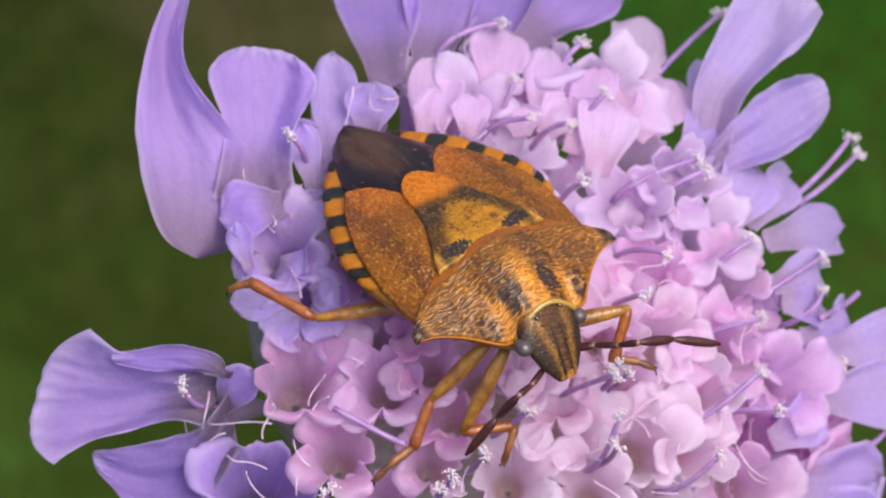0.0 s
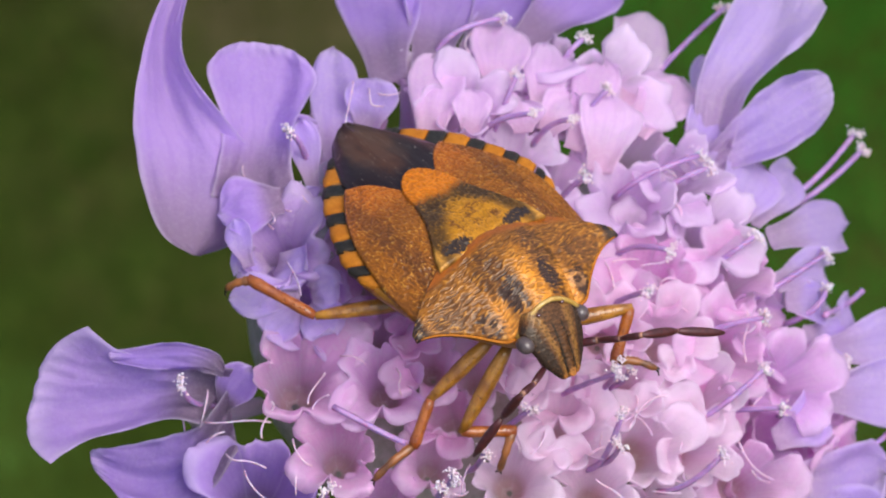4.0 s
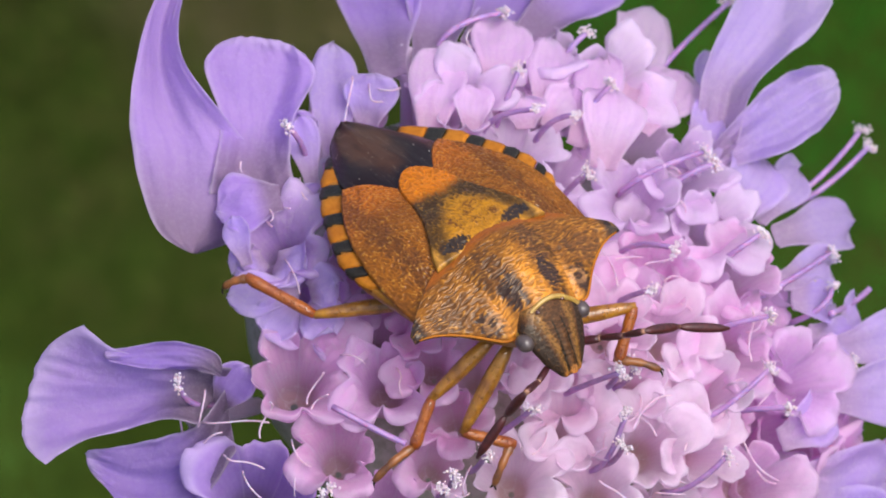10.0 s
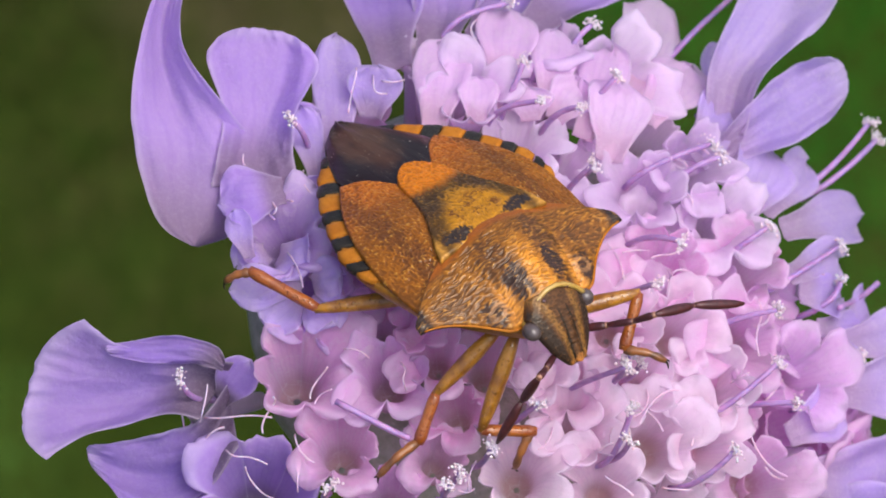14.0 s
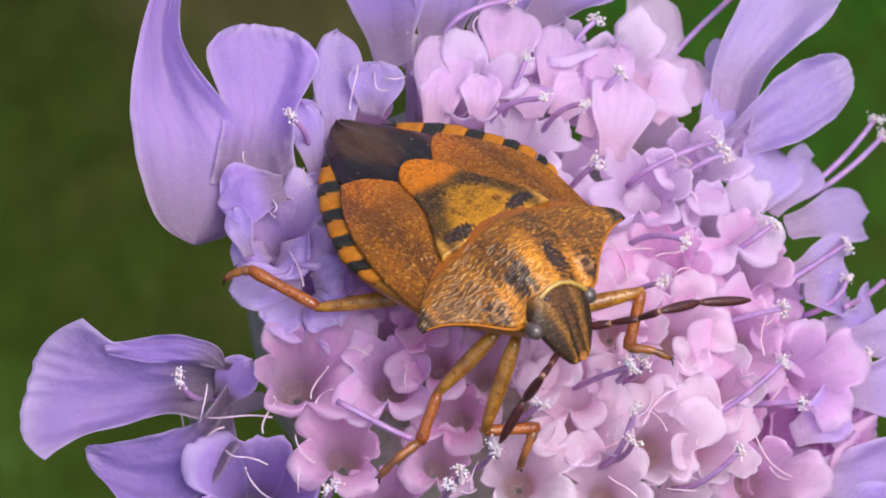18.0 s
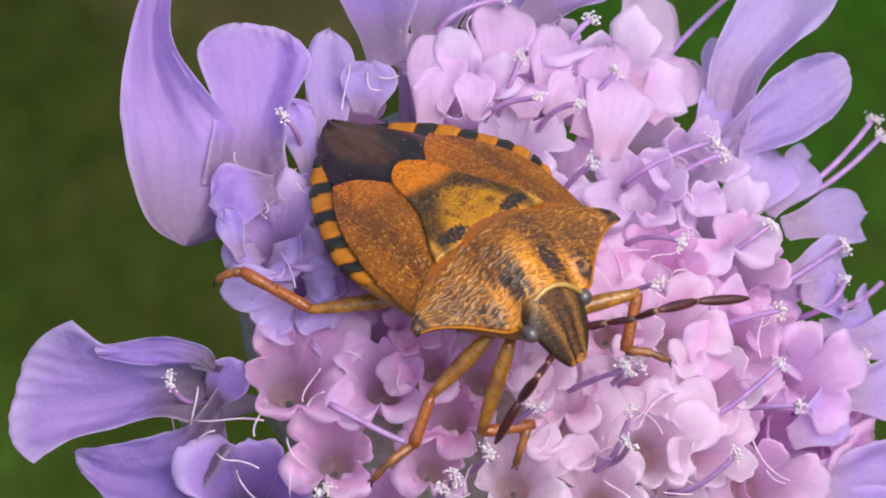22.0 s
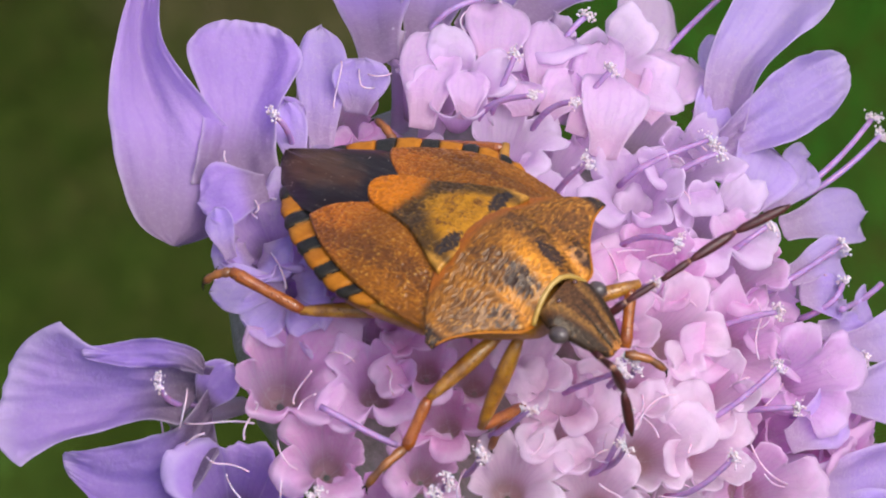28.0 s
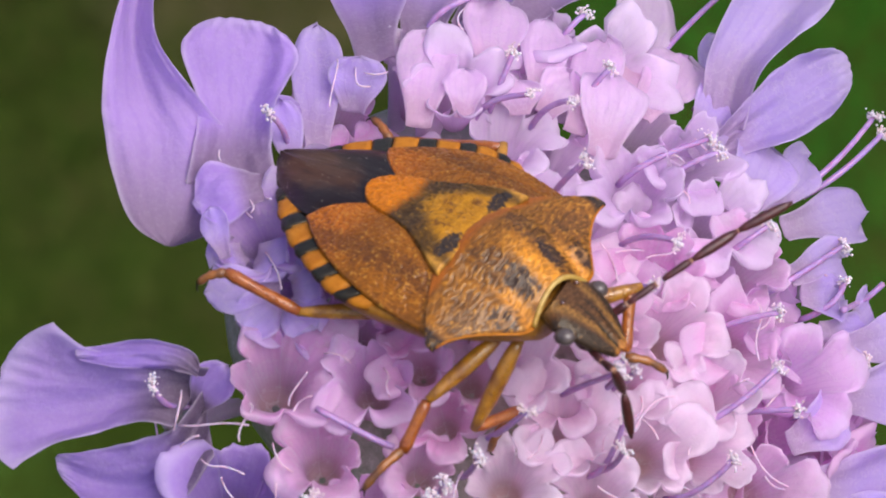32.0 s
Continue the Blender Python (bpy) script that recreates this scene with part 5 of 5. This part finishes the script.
def limb(rods, lengths, start, rows, signs):
    """start(t, point on the sheet): the first joint in sheet millimetres; each further joint keeps the rod's length by its depth."""
    keyed = [[] for _ in rods]
    for t in TIMES:
        inv = BUG_SHEET[t].inverted()
        joints = read(rows, t)
        p = start(t, joints[0])
        for i, ob in enumerate(rods):
            u, v = joints[i + 1]
            z = p.z
            for _ in range(3):
                q = sheet(u, v, z)
                flat = Vector((q.x - p.x, q.y - p.y)).length
                z = p.z + signs[i] * math.sqrt(max(0.0, lengths[i] ** 2 - flat ** 2))
            q = sheet(u, v, z)
            keyed[i].append((t, aim(inv @ p, inv @ q, Vector((0, 0.2, 1)))))
            p = q
    for ob, rows_i in zip(rods, keyed):
        RODS.append((ob, rows_i))


def leg(hip, lengths, signs, rows):
    f = rod("femur", lengths[0], (0.16, 0.23, 0.27, 0.28, 0.27, 0.24, 0.20, 0.14), LEG, "amber femur with dark specks")
    s = rod("tibia", lengths[1], (0.15, 0.20, 0.20, 0.19, 0.19, 0.20, 0.22, 0.17), SHIN, "rust-orange tibia")
    k = rod("tarsus", lengths[2], (0.12, 0.16, 0.175, 0.13, 0.145, 0.15, 0.115, 0.125, 0.14, 0.13, 0.09), FOOT, "brown tarsus", claws=True)
    limb([f, s, k], lengths, lambda t, _: BUG_SHEET[t] @ Vector(hip), [(t, ((0, 0), *j)) for t, j in rows], signs)


# joints on the sheet: knee, ankle, toe
leg((1.5, -2.5, -2.2), (3.95, 2.65, 1.02), (-0.3, -0.5, -1), ((0.0, ((557, 557), (444, 494), (400, 509))), (32.0, ((563, 559), (441, 493), (394, 510)))))
leg((0.95, 0.14, -2.0), (3.0, 1.80, 1.75), (-0.7, -0.6, -0.1), ((0.0, ((765, 705), (735, 790), (665, 850))), (22.5, ((765, 705), (735, 790), (665, 850))), (27.5, ((772, 706), (736, 789), (670, 853))), (32.0, ((775, 708), (737, 788), (671, 854)))))
FRONT_RIGHT = (
    (0.0, ((823, 763), (919, 750), (902, 804))),
    (3.5, ((822, 765), (917, 755), (900, 808))),
    (5.5, ((814, 765), (888, 795), (854, 876))),
    (9.0, ((819, 765), (905, 785), (872, 855))),
    (12.0, ((827, 766), (907, 784), (889, 854))),
    (13.5, ((843, 769), (930, 772), (911, 817))),
    (19.0, ((846, 774), (932, 767), (912, 816))),
    (22.6, ((851, 767), (928, 755), (912, 806))),
    (24.5, ((853, 766), (928, 750), (909, 804))),
    (25.5, ((855, 763), (922, 739), (908, 796))),
    (27.5, ((864, 754), (916, 730), (888, 773))),
    (32.0, ((855, 752), (916, 729), (891, 772))),
)
FRONT_LEFT = (
    (0.0, ((1123, 540), (1096, 632), (1167, 647))),
    (9.0, ((1122, 545), (1095, 640), (1166, 655))),
    (13.5, ((1120, 530), (1093, 631), (1165, 649))),
    (19.0, ((1115, 530), (1094, 626), (1166, 643))),
    (22.6, ((1120, 529), (1098, 629), (1168, 645))),
    (27.5, ((1115, 516), (1104, 631), (1165, 654))),
    (32.0, ((1115, 522), (1106, 634), (1168, 656))),
)
leg((0.75, 0.78, -1.8), (3.50, 1.88, 1.5), (-0.9, -0.6, -0.4), FRONT_RIGHT)
leg((-0.75, 0.78, -1.8), (3.0, 1.95, 1.4), (-0.3, -0.6, -0.5), FRONT_LEFT)
leg((-1.5, -2.5, -2.2), (4.0, 4.3, 1.1), (-0.8, -1, -1), ((0.0, ((895, 310), (722, 290), (690, 242))), (22.5, ((895, 310), (722, 290), (690, 242))), (27.5, ((902, 284), (715, 275), (684, 236))), (32.0, ((902, 284), (715, 275), (684, 236)))))
leg((-0.95, 0.14, -2.0), (3.2, 2.2, 1.1), (-1, -1, -1), ((0.0, ((1000, 420), (985, 385), (965, 372))), (32.0, ((1000, 420), (985, 385), (965, 372)))))


def antenna(signs, rows):
    lengths = (0.74, 1.05, 1.05, 1.70, 1.92)
    rods = [
        rod("antenna_segment", lengths[0], (0.10, 0.14, 0.15, 0.14, 0.11), ANTENNA, "", True),
        rod("antenna_segment", lengths[1], (0.08, 0.11, 0.12, 0.12, 0.10), ANTENNA, "", True),
        rod("antenna_segment", lengths[2], (0.08, 0.11, 0.12, 0.13, 0.10), ANTENNA, "", True),
        rod("antenna_segment", lengths[3], (0.07, 0.13, 0.165, 0.175, 0.17, 0.15, 0.08), ANTENNA, "", True),
        rod("antenna_segment", lengths[4], (0.07, 0.14, 0.165, 0.17, 0.16, 0.13, 0.05), ANTENNA, "blunt maroon tip segment"),
    ]
    limb(rods, lengths, lambda t, j: sheet(j[0], j[1], 0.0), rows, signs)


ANT_LEFT = (
    (0.0, ((1027, 611), (1062, 606), (1106, 606), (1142, 601), (1205, 595), (1289, 604))),
    (5.5, ((1028, 605), (1064, 599), (1104, 595), (1142, 588), (1204, 580), (1291, 581))),
    (9.0, ((1027, 607), (1062, 601), (1103, 597), (1138, 590), (1199, 583), (1289, 587))),
    (13.5, ((1027, 592), (1063, 587), (1110, 580), (1147, 569), (1214, 553), (1303, 550))),
    (19.0, ((1027, 591), (1064, 584), (1112, 577), (1149, 564), (1218, 548), (1307, 543))),
    (22.5, ((1031, 587), (1066, 580), (1116, 572), (1152, 559), (1220, 543), (1311, 537))),
    (22.6, ((1047, 585), (1081, 574), (1139, 557), (1181, 540), (1260, 513), (1356, 497))),
    (24.5, ((1048, 586), (1082, 576), (1139, 556), (1182, 540), (1260, 511), (1359, 494))),
    (25.5, ((1058, 575), (1090, 562), (1151, 535), (1200, 509), (1280, 471), (1380, 441))),
    (27.5, ((1077, 564), (1105, 543), (1165, 507), (1212, 475), (1289, 426), (1386, 380))),
    (32.0, ((1081, 566), (1110, 545), (1169, 505), (1217, 473), (1294, 424), (1389, 374))),
)
ANT_RIGHT = (
    (0.0, ((960, 625), (972, 647), (948, 678), (925, 697), (886, 737), (829, 805))),
    (5.5, ((958, 625), (971, 647), (949, 679), (931, 696), (895, 740), (846, 810))),
    (9.0, ((957, 626), (972, 648), (951, 679), (929, 697), (893, 738), (840, 813))),
    (13.5, ((960, 615), (974, 637), (957, 664), (945, 679), (915, 720), (871, 794))),
    (19.0, ((961, 612), (976, 632), (961, 655), (947, 676), (914, 718), (873, 791))),
    (22.5, ((965, 608), (979, 628), (965, 651), (949, 672), (917, 714), (876, 787))),
    (22.6, ((984, 612), (999, 630), (1004, 654), (1004, 671), (991, 709), (973, 782))),
    (24.5, ((982, 615), (998, 633), (1003, 657), (1002, 673), (993, 708), (971, 785))),
    (25.5, ((993, 610), (1014, 624), (1033, 653), (1040, 665), (1045, 708), (1040, 782))),
    (27.5, ((1022, 607), (1041, 616), (1064, 640), (1083, 654), (1101, 692), (1115, 769))),
    (32.0, ((1027, 610), (1045, 619), (1068, 642), (1087, 656), (1104, 693), (1117, 769))),
)
antenna((1, 1, 1, -1, -1), ANT_LEFT)
antenna((1, 1, 1, -1, -1), ANT_RIGHT)

# the head turns, lifts and slides out on its neck: seconds, yaw and pitch in degrees, millimetres
HEAD_ROWS = (
    (0.0, 13, 0, 0.10), (3.5, 13, 0, 0.10), (5.5, 14, 0, 0.06), (9.0, 13, 0, 0.06), (12.5, 13, 0, 0.05), (13.5, 15, -3, 0.04), (16.5, 15, -3, 0.04), (22.5, 16, -1, 0.04),
    (22.6, 15, 11, 0.25), (24.5, 16, 11, 0.27), (25.0, 18, 12, 0.30), (25.5, 16, 14, 0.35), (27.5, 18, 14, 0.40), (31.0, 20, 14, 0.42), (32.0, 22, 14, 0.45))


def head_pose(yaw, pitch, out):
    turn = pose(0, 0, 0, pitch, -7, yaw - 6)
    return Matrix.Translation((NECK + Vector((0, 0, 0.10)) + turn @ ((HEAD_TIP - NECK).normalized() * out)) * MM) @ turn


def motions():
    walk(bug, [(t, bug_world(t)) for t in TIMES])
    walk(head, [(t, head_pose(y, p, o)) for t, y, p, o in HEAD_ROWS])
    for ob, rows in RODS:
        walk(ob, rows)


motions()
